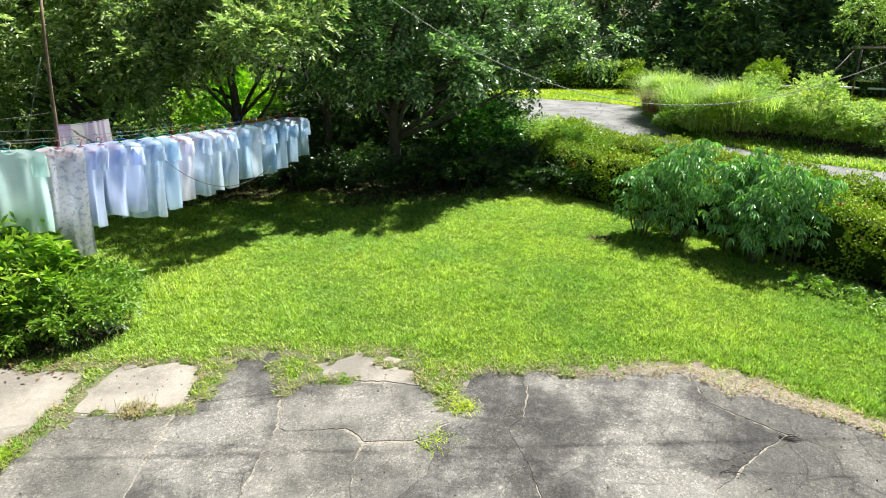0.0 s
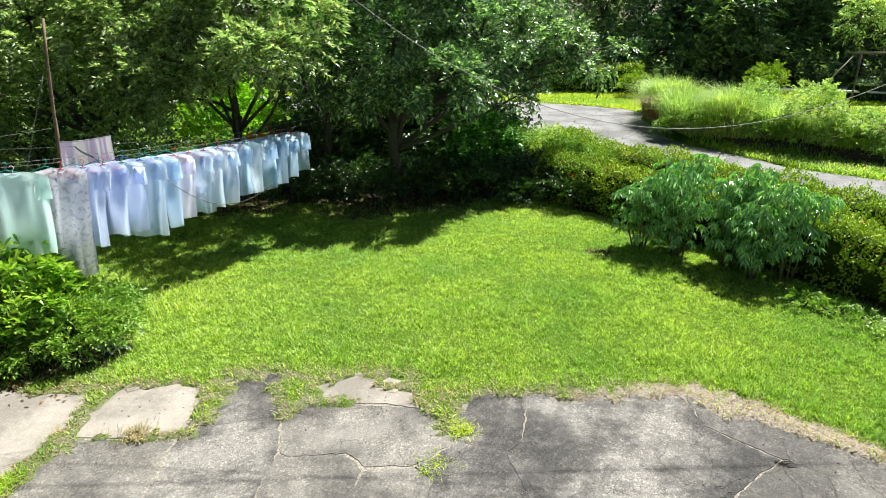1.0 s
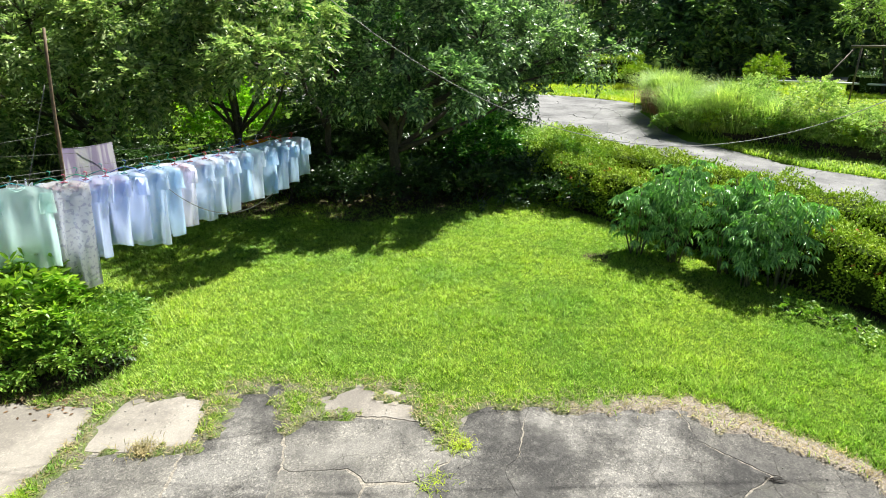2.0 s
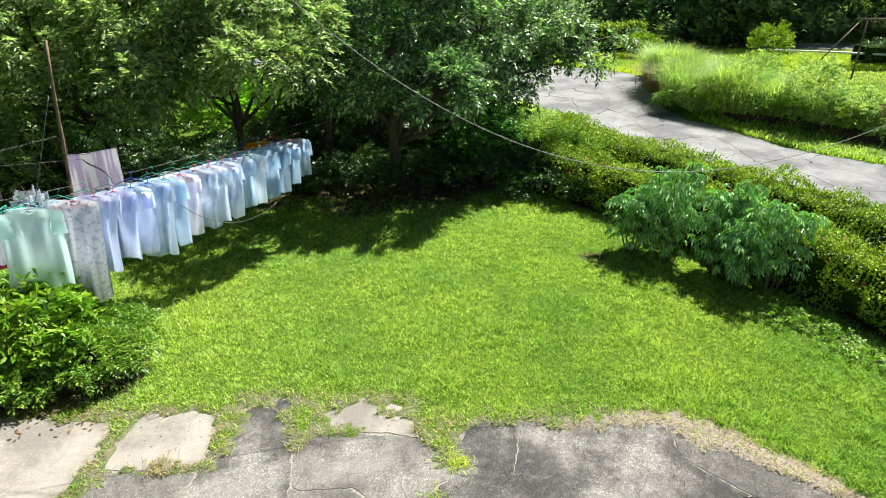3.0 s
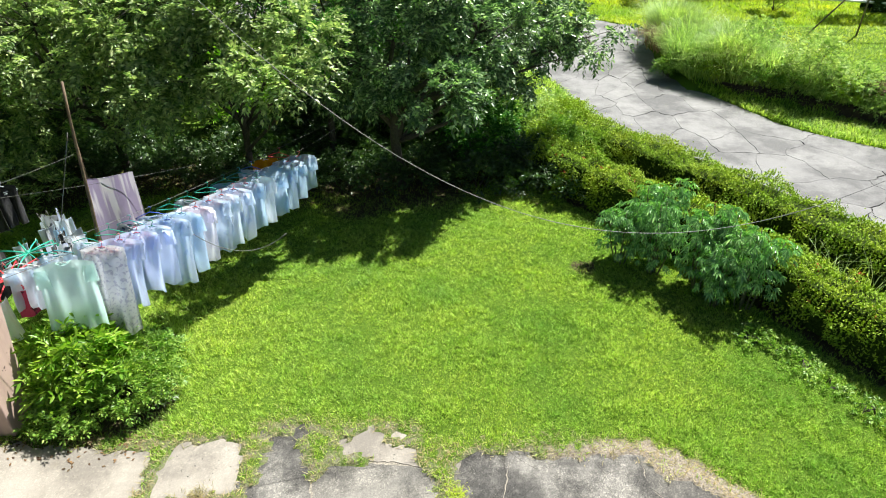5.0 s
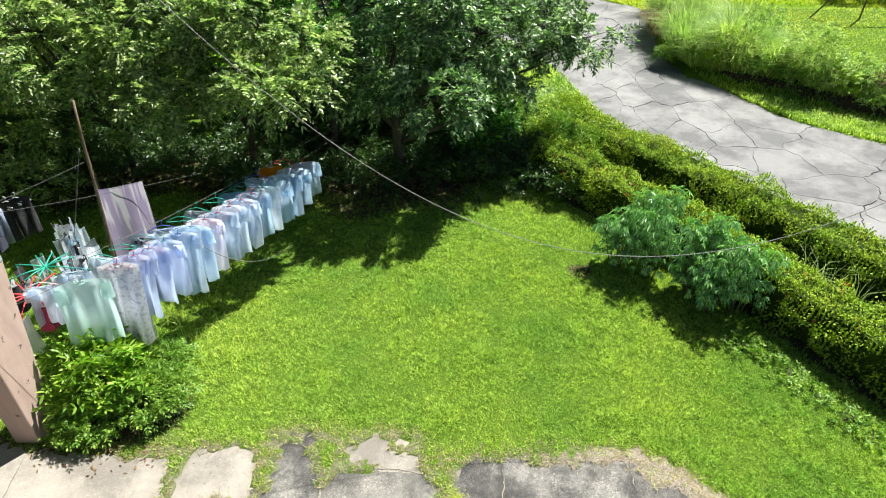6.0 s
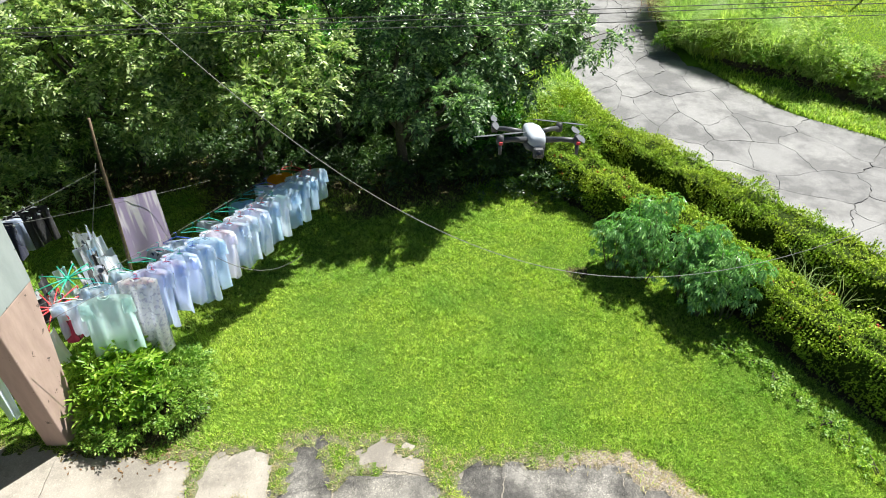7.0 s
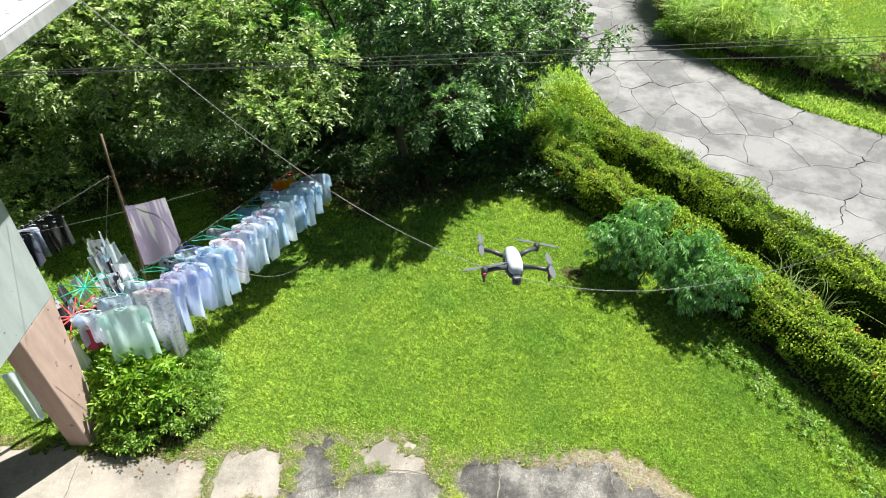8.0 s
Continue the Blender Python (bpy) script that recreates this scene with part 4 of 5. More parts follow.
bush("undergrowth_bush", "leafy undergrowth painted dark for shade at the lawn's end", (-0.3, 14.2), 1.2, 1.6, 420, 10, 0.11, M_PAINTED_SHADE, 306)
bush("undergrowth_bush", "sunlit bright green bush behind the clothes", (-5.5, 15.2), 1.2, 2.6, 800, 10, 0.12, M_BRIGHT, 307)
bush("undergrowth_bush", "bush painted dark for shade at the back of the yard", (-9.2, 13.2), 1.4, 1.8, 480, 10, 0.12, M_PAINTED_SHADE, 308)
bush("undergrowth_bush", "dark green bush near the leaning pole", (-8.6, 10.6), 1.1, 1.5, 420, 10, 0.11, M_TREE_LIGHT, 309)
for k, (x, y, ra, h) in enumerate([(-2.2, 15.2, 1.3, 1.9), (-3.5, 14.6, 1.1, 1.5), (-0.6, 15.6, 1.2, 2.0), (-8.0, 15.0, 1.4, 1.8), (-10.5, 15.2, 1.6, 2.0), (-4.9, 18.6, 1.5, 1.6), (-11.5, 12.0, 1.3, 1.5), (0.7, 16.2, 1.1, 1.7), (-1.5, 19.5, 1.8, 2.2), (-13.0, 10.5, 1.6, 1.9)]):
    bush("undergrowth_bush", "leafy undergrowth painted dark for the shade of the trees", (x, y), ra, h, 420, 10, 0.13, M_PAINTED_SHADE, 380 + k)
# low plants added to cover lit soil, their leaf colour darkened as shade
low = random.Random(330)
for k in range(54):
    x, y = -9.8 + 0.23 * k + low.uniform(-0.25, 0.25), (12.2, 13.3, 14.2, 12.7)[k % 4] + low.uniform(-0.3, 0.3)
    bush("ground_plant", "low filler plants painted dark for shade under the trees", (x, y), low.uniform(0.5, 0.75), low.uniform(0.45, 0.95), 130, 9, 0.10, M_PAINTED_SHADE, 900 + k, 0.42, twig=0.2, stems=5)
bush("roadside_bush", "leafy pale green bush on the grass bank", (10.1, 18.7), 0.8, 1.8, 520, 10, 0.08, M_PALE, 310, 0.45)
bush("roadside_bush", "pale weedy bush on the grass bank", (8.9, 20.6), 0.7, 1.35, 380, 10, 0.08, M_PALE, 311, 0.45)
bush("roadside_bush", "dry brownish weedy bush on the grass bank", (12.2, 17.4), 0.9, 0.95, 380, 10, 0.07, M_LITTER, 312, 0.4)
bush("roadside_bush", "low weedy bush on the grass bank", (11.2, 18.2), 0.7, 1.0, 320, 10, 0.08, M_PALE, 313, 0.45)
bush("roadside_bush", "pale sunlit weedy bush in the tall grass", (9.6, 21.6), 0.8, 1.7, 380, 10, 0.085, M_PALE, 314, 0.45)
for k in range(27):
    x = 6.7 + 0.30 * k
    y = 18.3 - (x - 9.6) * 0.795 + (0.55, 0.9, 0.7, 1.05)[k % 4]
    bush("bank_weed", "leafy weeds hanging over the shaded roadside bank", (x, y), 0.34 + 0.08 * (k % 3), (0.8, 0.6, 0.9, 0.7)[k % 4] * (0.8 if x < 9.6 else 0.55), 170, 10, 0.08, (M_FINE, M_PALE, M_PALE, M_FINE, M_HEDGE)[k % 5], 360 + k, 0.42, twig=0.2, stems=5)
for k, (x, y, h) in enumerate([(2.35, 13.8, 1.0), (2.7, 15.0, 1.05), (2.1, 15.0, 1.05), (2.9, 13.5, 0.85), (1.9, 13.7, 0.95), (2.5, 16.0, 1.0), (1.3, 14.6, 1.3)]):
    bush("tall_weed", "tall yellow-green weeds at the hedge's end", (x, y), 0.55, h, 330, 9, 0.085, (M_FINE, M_HEDGE, M_PALE)[k % 3], 320 + k, 0.3, twig=0.28)
for k, (x, y) in enumerate([(4.8, 7.25), (5.0, 6.85), (5.2, 6.5), (5.45, 6.05), (5.65, 5.75), (5.85, 5.3), (4.5, 7.4), (6.05, 4.9)]):
    bush("low_weed", "small leafy weeds at the hedge foot", (x, y), 0.22, 0.14, 26, 8, 0.06, M_FINE, 340 + k, 0.45, twig=0.12, stems=4)


# ---- cassava ----
def palmate_leaf():
    """Seven drooping leaflets from one point."""
    way, base = [], []
    for k in range(7):
        a = radians(-105 + 35 * k)
        way.append((math.cos(a), math.sin(a), -0.25))
        base.append((0, 0, 0))
    size = [0.065, 0.095, 0.115, 0.125, 0.115, 0.095, 0.065]
    v, f = leaf_arrays(np.array(base, float), np.array(way), np.tile([0, 0, 1.0], (7, 1)), np.array(size), np.array(size) * 0.25, 0.2, 0.3, True)
    return mesh_of("leaf", v, f, M_CASSAVA)


PALMATE = palmate_leaf()


def cassava(at, height, width, seed, leaves=280):
    """Upright stems, each with a mop of long-stalked drooping leaves, fewest near the ground."""
    r = random.Random(seed)
    x, y = at
    ob = thing("cassava_plant", "blue-green cassava bush with drooping finger leaves", "plant", "cassava by the hedge", at=pose(x, y, float(ground_height(x, y))))
    crowns = []
    for s in range(6):
        a, u = 6.28 * s / 6 + r.uniform(-0.4, 0.4), r.uniform(0.25, 0.8)
        top = Vector((math.cos(a) * width * 0.5 * u, math.sin(a) * width * 0.5 * u, height * r.uniform(0.72, 0.98) * (1.02 - 0.18 * u)))
        pts, rad = branch(r, (top.x * 0.3, top.y * 0.3, -0.04), top, 0.06, 0.015, 0.007, 6)
        part("stem", tube_mesh("stem", pts, rad, M_STEM, 6), ob)
        crowns.append(top)
    for i in range(leaves):
        top = crowns[i % 6]
        a = r.uniform(0, 6.28)
        reach = width * r.uniform(0.05, 0.30)
        drop = r.random() ** 1.7
        p = Vector((top.x * (1 - 0.3 * drop) + math.cos(a) * reach, top.y * (1 - 0.3 * drop) + math.sin(a) * reach, top.z * (1 - 0.70 * drop) + 0.05 * r.random() - 0.25 * reach))
        m = pose(p.x, p.y, max(p.z, 0.1), r.uniform(-22, 22), r.uniform(5, 50), math.degrees(a) + r.uniform(-60, 60))
        part("leaf", PALMATE, ob, at=m @ Matrix.Scale(r.uniform(0.7, 1.2), 4))


for k, (x, y, h, w) in enumerate([(2.98, 9.45, 1.36, 0.85), (3.6, 9.7, 1.72, 0.85), (3.45, 9.15, 1.5, 0.8), (4.05, 8.75, 1.46, 0.8), (4.35, 8.8, 1.66, 0.8), (4.62, 8.2, 1.6, 0.8), (4.2, 8.25, 1.22, 0.75)]):
    cassava((x, y), h, w, 400 + k)


# ---- house corner ----
def slanted_box(name, lower, upper, z0, z1, mat, bevel=0.015):
    """A block between two rectangles (x0, y0, x1, y1) at two heights."""
    bm = bmesh.new()
    ring = []
    for (x0, y0, x1, y1), z in ((lower, z0), (upper, z1)):
        ring.append([bm.verts.new(p) for p in ((x0, y0, z), (x1, y0, z), (x1, y1, z), (x0, y1, z))])
    bm.faces.new(ring[0][::-1])
    bm.faces.new(ring[1])
    for i in range(4):
        j = (i + 1) % 4
        bm.faces.new((ring[0][i], ring[0][j], ring[1][j], ring[1][i]))
    bmesh.ops.bevel(bm, geom=bm.edges[:], offset=bevel, segments=2, profile=0.5, affect="EDGES")
    me = bpy.data.meshes.new(name)
    bm.to_mesh(me)
    bm.free()
    me.materials.append(mat)
    return me


house = thing("house", "two-storey house with mint upper wall and pink column", "house")
part("column", slanted_box("column", (-5.62, 5.25, -5.28, 5.62), (-5.62, 5.2, -5.28, 6.02), -0.05, 2.45, M_PINK_WALL), house, "tapered column of weathered pink paint")
part("column", slanted_box("column", (-5.62, 0.25, -5.28, 0.62), (-5.62, 0.0, -5.28, 0.86), -0.05, 2.45, M_PINK_WALL), house, "tapered column of weathered pink paint")
part("column", slanted_box("column", (-11.62, 5.25, -11.28, 5.62), (-11.62, 5.2, -11.28, 6.02), -0.05, 2.45, M_PINK_WALL), house, "tapered column of weathered pink paint")
part("upper_wall", slanted_box("upper_wall", (-5.62, -6.0, -5.276, 6.02), (-5.62, -6.0, -5.276, 6.12), 2.45, 5.75, M_MINT_WALL, 0.01), house, "mint-white painted wall with dark chips")
part("upper_wall", slanted_box("upper_wall", (-12.0, 5.72, -5.624, 6.0), (-12.0, 5.72, -5.624, 6.0), 2.6, 5.75, M_MINT_WALL, 0.01), house, "mint-white painted wall")
part("upper_wall", slanted_box("upper_wall", (-12.0, -6.0, -11.7, 5.716), (-12.0, -6.0, -11.7, 5.716), 2.6, 5.75, M_MINT_WALL, 0.01), house, "mint-white painted wall")
part("upper_floor", slanted_box("upper_floor", (-11.696, -6.0, -5.624, 5.716), (-11.696, -6.0, -5.624, 5.716), 2.46, 2.64, M_MINT_WALL, 0.01), house, "painted concrete floor slab")
part("lower_wall", slanted_box("lower_wall", (-12.0, -6.0, -5.9, -5.7), (-12.0, -6.0, -5.9, -5.7), -0.05, 2.45, M_PINK_WALL, 0.01), house)
part("lower_wall", slanted_box("lower_wall", (-12.0, -5.69, -11.7, 5.2), (-12.0, -5.69, -11.7, 5.2), -0.05, 2.45, M_PINK_WALL, 0.01), house)
roof = part("roof", slanted_box("roof", (-13.0, -7.0, -4.46, 8.2), (-13.0, -7.0, -4.46, 8.2), 5.754, 5.93, M_FASCIA, 0.012), house, "grey stained concrete roof edge")
part("roof_coating", slanted_box("roof_coating", (-12.97, -6.97, -4.49, 8.17), (-12.97, -6.97, -4.49, 8.17), 5.934, 5.955, M_ROOF, 0.008), roof, "white sunlit roof coating")


# ---- clothes lines ----
LINE_A0, LINE_A1 = Vector((-5.0, 5.6, 2.12)), Vector((-2.40, 10.25, 1.88))
LINE_B0, LINE_B1 = Vector((-5.4, 5.75, 2.10)), Vector((-2.75, 10.4, 1.88))


def cable(name, a, b, sag, radius, mat, label, category="cable", n=24):
    a, b = Vector(a), Vector(b)
    pts = [a.lerp(b, i / n) - Vector((0, 0, 4 * sag * (i / n) * (1 - i / n))) for i in range(n + 1)]
    return solid(name, tube_mesh(name, pts, radius, mat, 6), label, category)


def on_line(a, b, t, sag):
    return a.lerp(b, t) - Vector((0, 0, 4 * sag * t * (1 - t)))


cable("clothes_line", LINE_A0, LINE_A1, 0.10, 0.0028, M_CORD, "taut pale cord strung with white washing", "clothes line")
cable("clothes_line", LINE_B0, LINE_B1, 0.10, 0.0028, M_CORD, "pale cord behind the white washing", "clothes line")
cable("clothes_line", (-7.6, 7.55, 1.95), (-4.3, 9.55, 1.75), 0.06, 0.0028, M_CORD, "pale cord holding the patterned towel", "clothes line")
cable("clothes_line", (-7.3, 7.6, 1.95), (-6.3, 9.6, 1.9), 0.03, 0.0028, M_CORD, "pale cord holding dark clothes", "clothes line")
for side_ in (0.0, 0.14, -0.14):
    cable("clothes_line", Vector((-6.3, 8.5, 1.44)) + Vector((0.7, 0.62, 0)) * side_, Vector((-5.2, 7.3, 1.44)) + Vector((0.7, 0.62, 0)) * side_, 0.0, 0.0028, M_CORD, "pale cord between the round driers and the pole", "clothes line")


def post(at, height, lean, radius, label):
    x, y = at
    g = float(ground_height(x, y))
    pts = [(x + lean[0] * k + 0.03 * math.sin(k * 5), y + lean[1] * k, g - 0.1 + (height + 0.1) * k) for k in [i / 8 for i in range(9)]]
    return solid("wooden_pole", tube_mesh("wooden_pole", pts, [radius * (1 - 0.35 * i / 8) for i in range(9)], M_BAMBOO, 8), label, "pole")


post((-5.6, 8.27), 3.5, (0.34, 0.1), 0.03, "thin leaning brown wooden clothes-line pole")
cable("clothes_line", LINE_A1, (-1.2, 13.2, 2.1), 0.05, 0.0028, M_CORD, "end of a cord tied to the garden tree", "clothes line")
cable("clothes_line", LINE_B1, (-1.2, 13.22, 2.0), 0.05, 0.0028, M_CORD, "end of a second cord tied to the garden tree", "clothes line")
post((-6.35, 9.75), 2.0, (0.05, 0.05), 0.03, "thin brown wooden pole in the shade")
post((-7.75, 7.45), 2.0, (0.05, 0.0), 0.03, "thin brown wooden pole behind the house column")
cable("guy_rope", (-5.42, 8.33, 2.8), (-6.35, 8.05, 0.05), 0.0, 0.005, M_WIRE, "thin rope from the leaning pole to the ground", "rope")
cable("rope", (-3.86, 7.6, 1.86), (-2.35, 7.9, 1.45), 0.42, 0.005, M_CORD, "loose grey rope hanging over the washing", "rope")


# ---- garments ----
def shirt(name, label, mat, at, width=0.5, length=0.7, sleeve=0.22, seed=0, group="washing", flare=1.0, collar=True):
    """A hanging T-shirt or dress: two soft layers with folds, sleeves that droop, a neck rim."""
    r = random.Random(seed)
    ph = [r.uniform(0, 6.28) for _ in range(6)]
    amp = [r.uniform(0.6, 1.2) for _ in range(4)]
    half, rows, n = width / 2, 15, 36
    swing = r.uniform(-0.05, 0.05)
    def spot(u, v):
        # u: round the body 0..1, v: from shoulder to hem 0..1
        a = 2 * math.pi * u
        c, s = math.cos(a), math.sin(a)
        w = half * (0.98 + 0.05 * v * flare + (0.06 * (1 - v) if v < 0.2 else 0))
        x = w * (abs(c) ** 0.75) * (1 if c >= 0 else -1)
        deep = 0.006 + 0.036 * min(1, v * 1.2)
        y = deep * s
        slope = 0.11 * half * 2 * (abs(x) / half) ** 1.5 * max(0, 1 - v * 1.6)
        neck = 0.055 * math.exp(-(x / 0.075) ** 2) * (1.0 if s < 0 else 0.45) * max(0, 1 - v * 3)
        z = -v * length - slope - neck
        fold = (math.sin(x * 34 / amp[0] + ph[0] + 1.2 * v) * 0.036 + math.sin(x * 19 * amp[1] + ph[1] - v * 2) * 0.034 + math.sin(x * 60 + ph[4] + v * 3) * 0.016) * min(1, v * 1.8 + 0.15)
        y += fold * min(1, v * 6) + swing * v * v + 0.02 * (math.sin(v * 5 + ph[2]) - math.sin(ph[2])) * min(1, v * 3) + (0.03 * math.sin(x * 6 + ph[3])) * v
        z += 0.012 * math.sin(x * 22 + ph[5]) * v
        return (x, y, z)
    body = ring_rows([[spot(k / n, i / (rows - 1)) for k in range(n)] for i in range(rows)])
    ob = thing(name, label, "garment", group, at=at)
    me = mesh_of("body", *body, mat, True)
    part("body", me, ob)
    if sleeve:
        for sgn in (-1, 1):
            tilt = radians(r.uniform(-6, 5))
            d, e = Vector((sgn * math.sin(tilt), 0, -math.cos(tilt))), Vector((sgn * math.cos(tilt), 0, math.sin(tilt)))
            start = Vector((sgn * half * 0.84, 0, -0.11 * width - 0.035))
            rows_ = []
            for i in range(6):
                t = i / 5
                c = start + d * sleeve * t + Vector((0, swing * 0.4 * t + 0.02 * math.sin(3 * t + ph[2]), 0))
                wide, deep = 0.074 + 0.016 * t, 0.016 + 0.006 * t
                rows_.append([c + e * wide * math.cos(a) + Vector((0, deep * math.sin(a) + 0.010 * math.sin(4 * a + ph[1] + 2 * t), 0)) for a in [2 * math.pi * k / 14 for k in range(14)]])
            part("sleeve", mesh_of("sleeve", *ring_rows(rows_), mat, True), ob)
    if collar:
        pts = []
        for k in range(17):
            a = 2 * math.pi * k / 16
            x = 0.075 * math.cos(a)
            pts.append((x, 0.016 * math.sin(a), -0.018 - 0.05 * math.exp(-(x / 0.075) ** 2) * (1.0 if math.sin(a) < 0 else 0.4)))
        v, f = tube(pts, 0.006, 6)
        part("collar", mesh_of("collar", v, f, mat, True), ob)
    return ob


def cloth_sheet(name, label, category, mat, a, b, drop, seed, waves=5.0, n=26, m=20):
    """A cloth pegged along its top edge."""
    r = random.Random(seed)
    a, b = Vector(a), Vector(b)
    d = (b - a)
    out = Vector((d.y, -d.x, 0)).normalized()
    ph = r.uniform(0, 6)
    v, f = [], []
    for j in range(m + 1):
        for i in range(n + 1):
            u, w = i / n, j / m
            p = a.lerp(b, u) - Vector((0, 0, drop * w + 0.02 * math.sin(math.pi * u) * (1 - w)))
            p += out * (0.035 * math.sin(u * waves * 6.28 + ph + w) * (0.3 + 0.7 * w) + 0.05 * w * w)
            p -= d.normalized() * (u - 0.5) * 0.10 * w * math.sin(ph)
            v.append(p)
    for j in range(m):
        for i in range(n):
            q = j * (n + 1) + i
            f.append((q, q + 1, q + n + 2, q + n + 1))
    rim = [v[i] for i in range(n + 1)] + [v[j * (n + 1) + n] for j in range(1, m + 1)] + [v[m * (n + 1) + i] for i in range(n - 1, -1, -1)] + [v[j * (n + 1)] for j in range(m - 1, -1, -1)]
    v, f = merged([(v, f), tube(rim, 0.004, 4)])
    return solid(name, mesh_of(name, v, f, mat, True), label, category)


def hanger_mesh(mat):
    arm = tube([(-0.21, 0, -0.075), (-0.1, 0, -0.03), (0, 0, 0.0), (0.1, 0, -0.03), (0.21, 0, -0.075), (0.2, 0, -0.088), (-0.2, 0, -0.088), (-0.21, 0, -0.075)], 0.006, 6)
    hook = tube([(0, 0, 0)] + [(0.022 * math.sin(a) , 0, 0.062 - 0.024 * math.cos(a)) for a in [0.3 + 0.45 * i for i in range(10)]], 0.004, 6)
    v, f = merged([arm, hook])
    return mesh_of("hanger", v, f, mat, True)


HANGERS = {k: hanger_mesh(m) for k, m in (("red", M_RED), ("green", M_GREEN), ("teal", M_TEAL), ("blue", M_BLUE), ("pink", M_PINK), ("white", M_WHITEP))}


def hung(at_line, turn, colour):
    m = Matrix.Translation(at_line - Vector((0, 0, 0.075))) @ pose(0, 0, 0, 0, 0, turn)
    solid("clothes_hanger", HANGERS[colour], colour + " plastic clothes hanger hooked on a cord", "hanger", "clothes hangers", at=m)
    return m @ Matrix.Translation((0, 0, 0.032))


C_MINT = cloth("mint_cotton", (0.84, 1.0, 0.98), share=0.8)
C_WHITE = cloth("white_cotton", (0.84, 0.92, 1.0))
C_BLUEWHITE = cloth("bluish_white_cotton", (0.73, 0.87, 1.0))
C_LAV = cloth("lavender_cotton", (0.78, 0.85, 1.0))
C_CREAM = cloth("cream_cotton", (0.90, 0.90, 0.98))
C_PRINT = cloth("printed_white_cotton", (0.86, 0.87, 0.88), (0.58, 0.58, 0.66), 0.8, 24)
C_GREYPRINT = cloth("logo_white_cotton", (0.80, 0.89, 1.0), (0.62, 0.74, 0.9), 0.78, 5)
C_DARK = cloth("navy_cotton", (0.025, 0.03, 0.06), share=0.1)
C_BLACK = cloth("black_cotton", (0.02, 0.02, 0.022), share=0.08)
C_PLAID = cloth("plaid_cotton", (0.5, 0.52, 0.55), (0.05, 0.06, 0.09), 0.2, 16)
C_CRIMSON = cloth("crimson_cotton", (0.45, 0.04, 0.09), (0.1, 0.02, 0.03), 0.15, 12)
C_SKY = cloth("sky_blue_cotton", (0.52, 0.74, 0.92))
C_GREY = cloth("grey_cotton", (0.52, 0.57, 0.61))
C_ORANGE = cloth("orange_cotton", (0.88, 0.48, 0.02))
C_TOWEL = cloth("lilac_patterned_towelling", (0.50, 0.42, 0.64), (0.84, 0.80, 0.90), 0.6, 9, 0.1)

FACE = 10.0
ROW_A = [("mint", C_MINT, 0.145, "white", 0.64, 0.84, 0.22), ("gown", C_PRINT, 0.24, "pink", 0.52, 1.15, 0.0),
         ("tee", C_LAV, 0.32, "pink", 0.49, 0.80, 0.22), ("tee", C_LAV, 0.37, "pink", 0.47, 0.74, 0.2), ("tee", C_LAV, 0.415, "green", 0.47, 0.74, 0.22),
         ("print", C_GREYPRINT, 0.46, "blue", 0.50, 0.84, 0.2), ("tee", C_BLUEWHITE, 0.505, "teal", 0.50, 0.80, 0.22), ("tee", C_CREAM, 0.55, "red", 0.47, 0.74, 0.2),
         ("print", C_GREYPRINT, 0.59, "red", 0.50, 0.74, 0.22), ("tee", C_WHITE, 0.63, "red", 0.47, 0.72, 0.2), ("print", C_GREYPRINT, 0.67, "pink", 0.49, 0.72, 0.2), ("tee", C_BLUEWHITE, 0.71, "red", 0.49, 0.66, 0.2),
         ("tee", C_WHITE, 0.75, "green", 0.49, 0.68, 0.2), ("tee", C_BLUEWHITE, 0.795, "white", 0.50, 0.68, 0.22), ("tee", C_BLUEWHITE, 0.84, "white", 0.50, 0.66, 0.22), ("tee", C_BLUEWHITE, 0.885, "red", 0.49, 0.62, 0.2), ("tee", C_BLUEWHITE, 0.925, "red", 0.47, 0.58, 0.22)]
WORDS = {"mint": ("t_shirt", "pale mint green T-shirt on a hanger"), "gown": ("nightgown", "long white printed sleeveless nightgown on a hanger"),
         "tee": ("t_shirt", " T-shirt drying on a hanger"), "print": ("t_shirt", "white T-shirt with faded blue-grey print")}
TONE = {C_LAV.name: "lavender-blue cotton", C_BLUEWHITE.name: "bluish white cotton", C_CREAM.name: "creamy white cotton", C_WHITE.name: "plain white cotton"}
r = random.Random(77)
for k, (style, mat, t, colour, w, ln, sl) in enumerate(ROW_A):
    name, label = WORDS[style]
    if style == "tee":
        label = TONE[mat.name] + label
    turn = FACE + r.uniform(-9, 9) + (4 if k < 2 else 0)
    t = t if k < 2 else 0.288 + (k - 2) * 0.0455
    w *= 1.0 if k < 2 else 1.08
    ln *= 1.10 if k < 2 else 1.22 - 0.12 * (k / 16)
    shirt(name, label, mat, hung(on_line(LINE_A0, LINE_A1, t, 0.10), turn, colour) @ pose(0, 0, 0, -11 + r.uniform(-3, 3)), w, ln, sl, 500 + k, "white washing on the front cord")

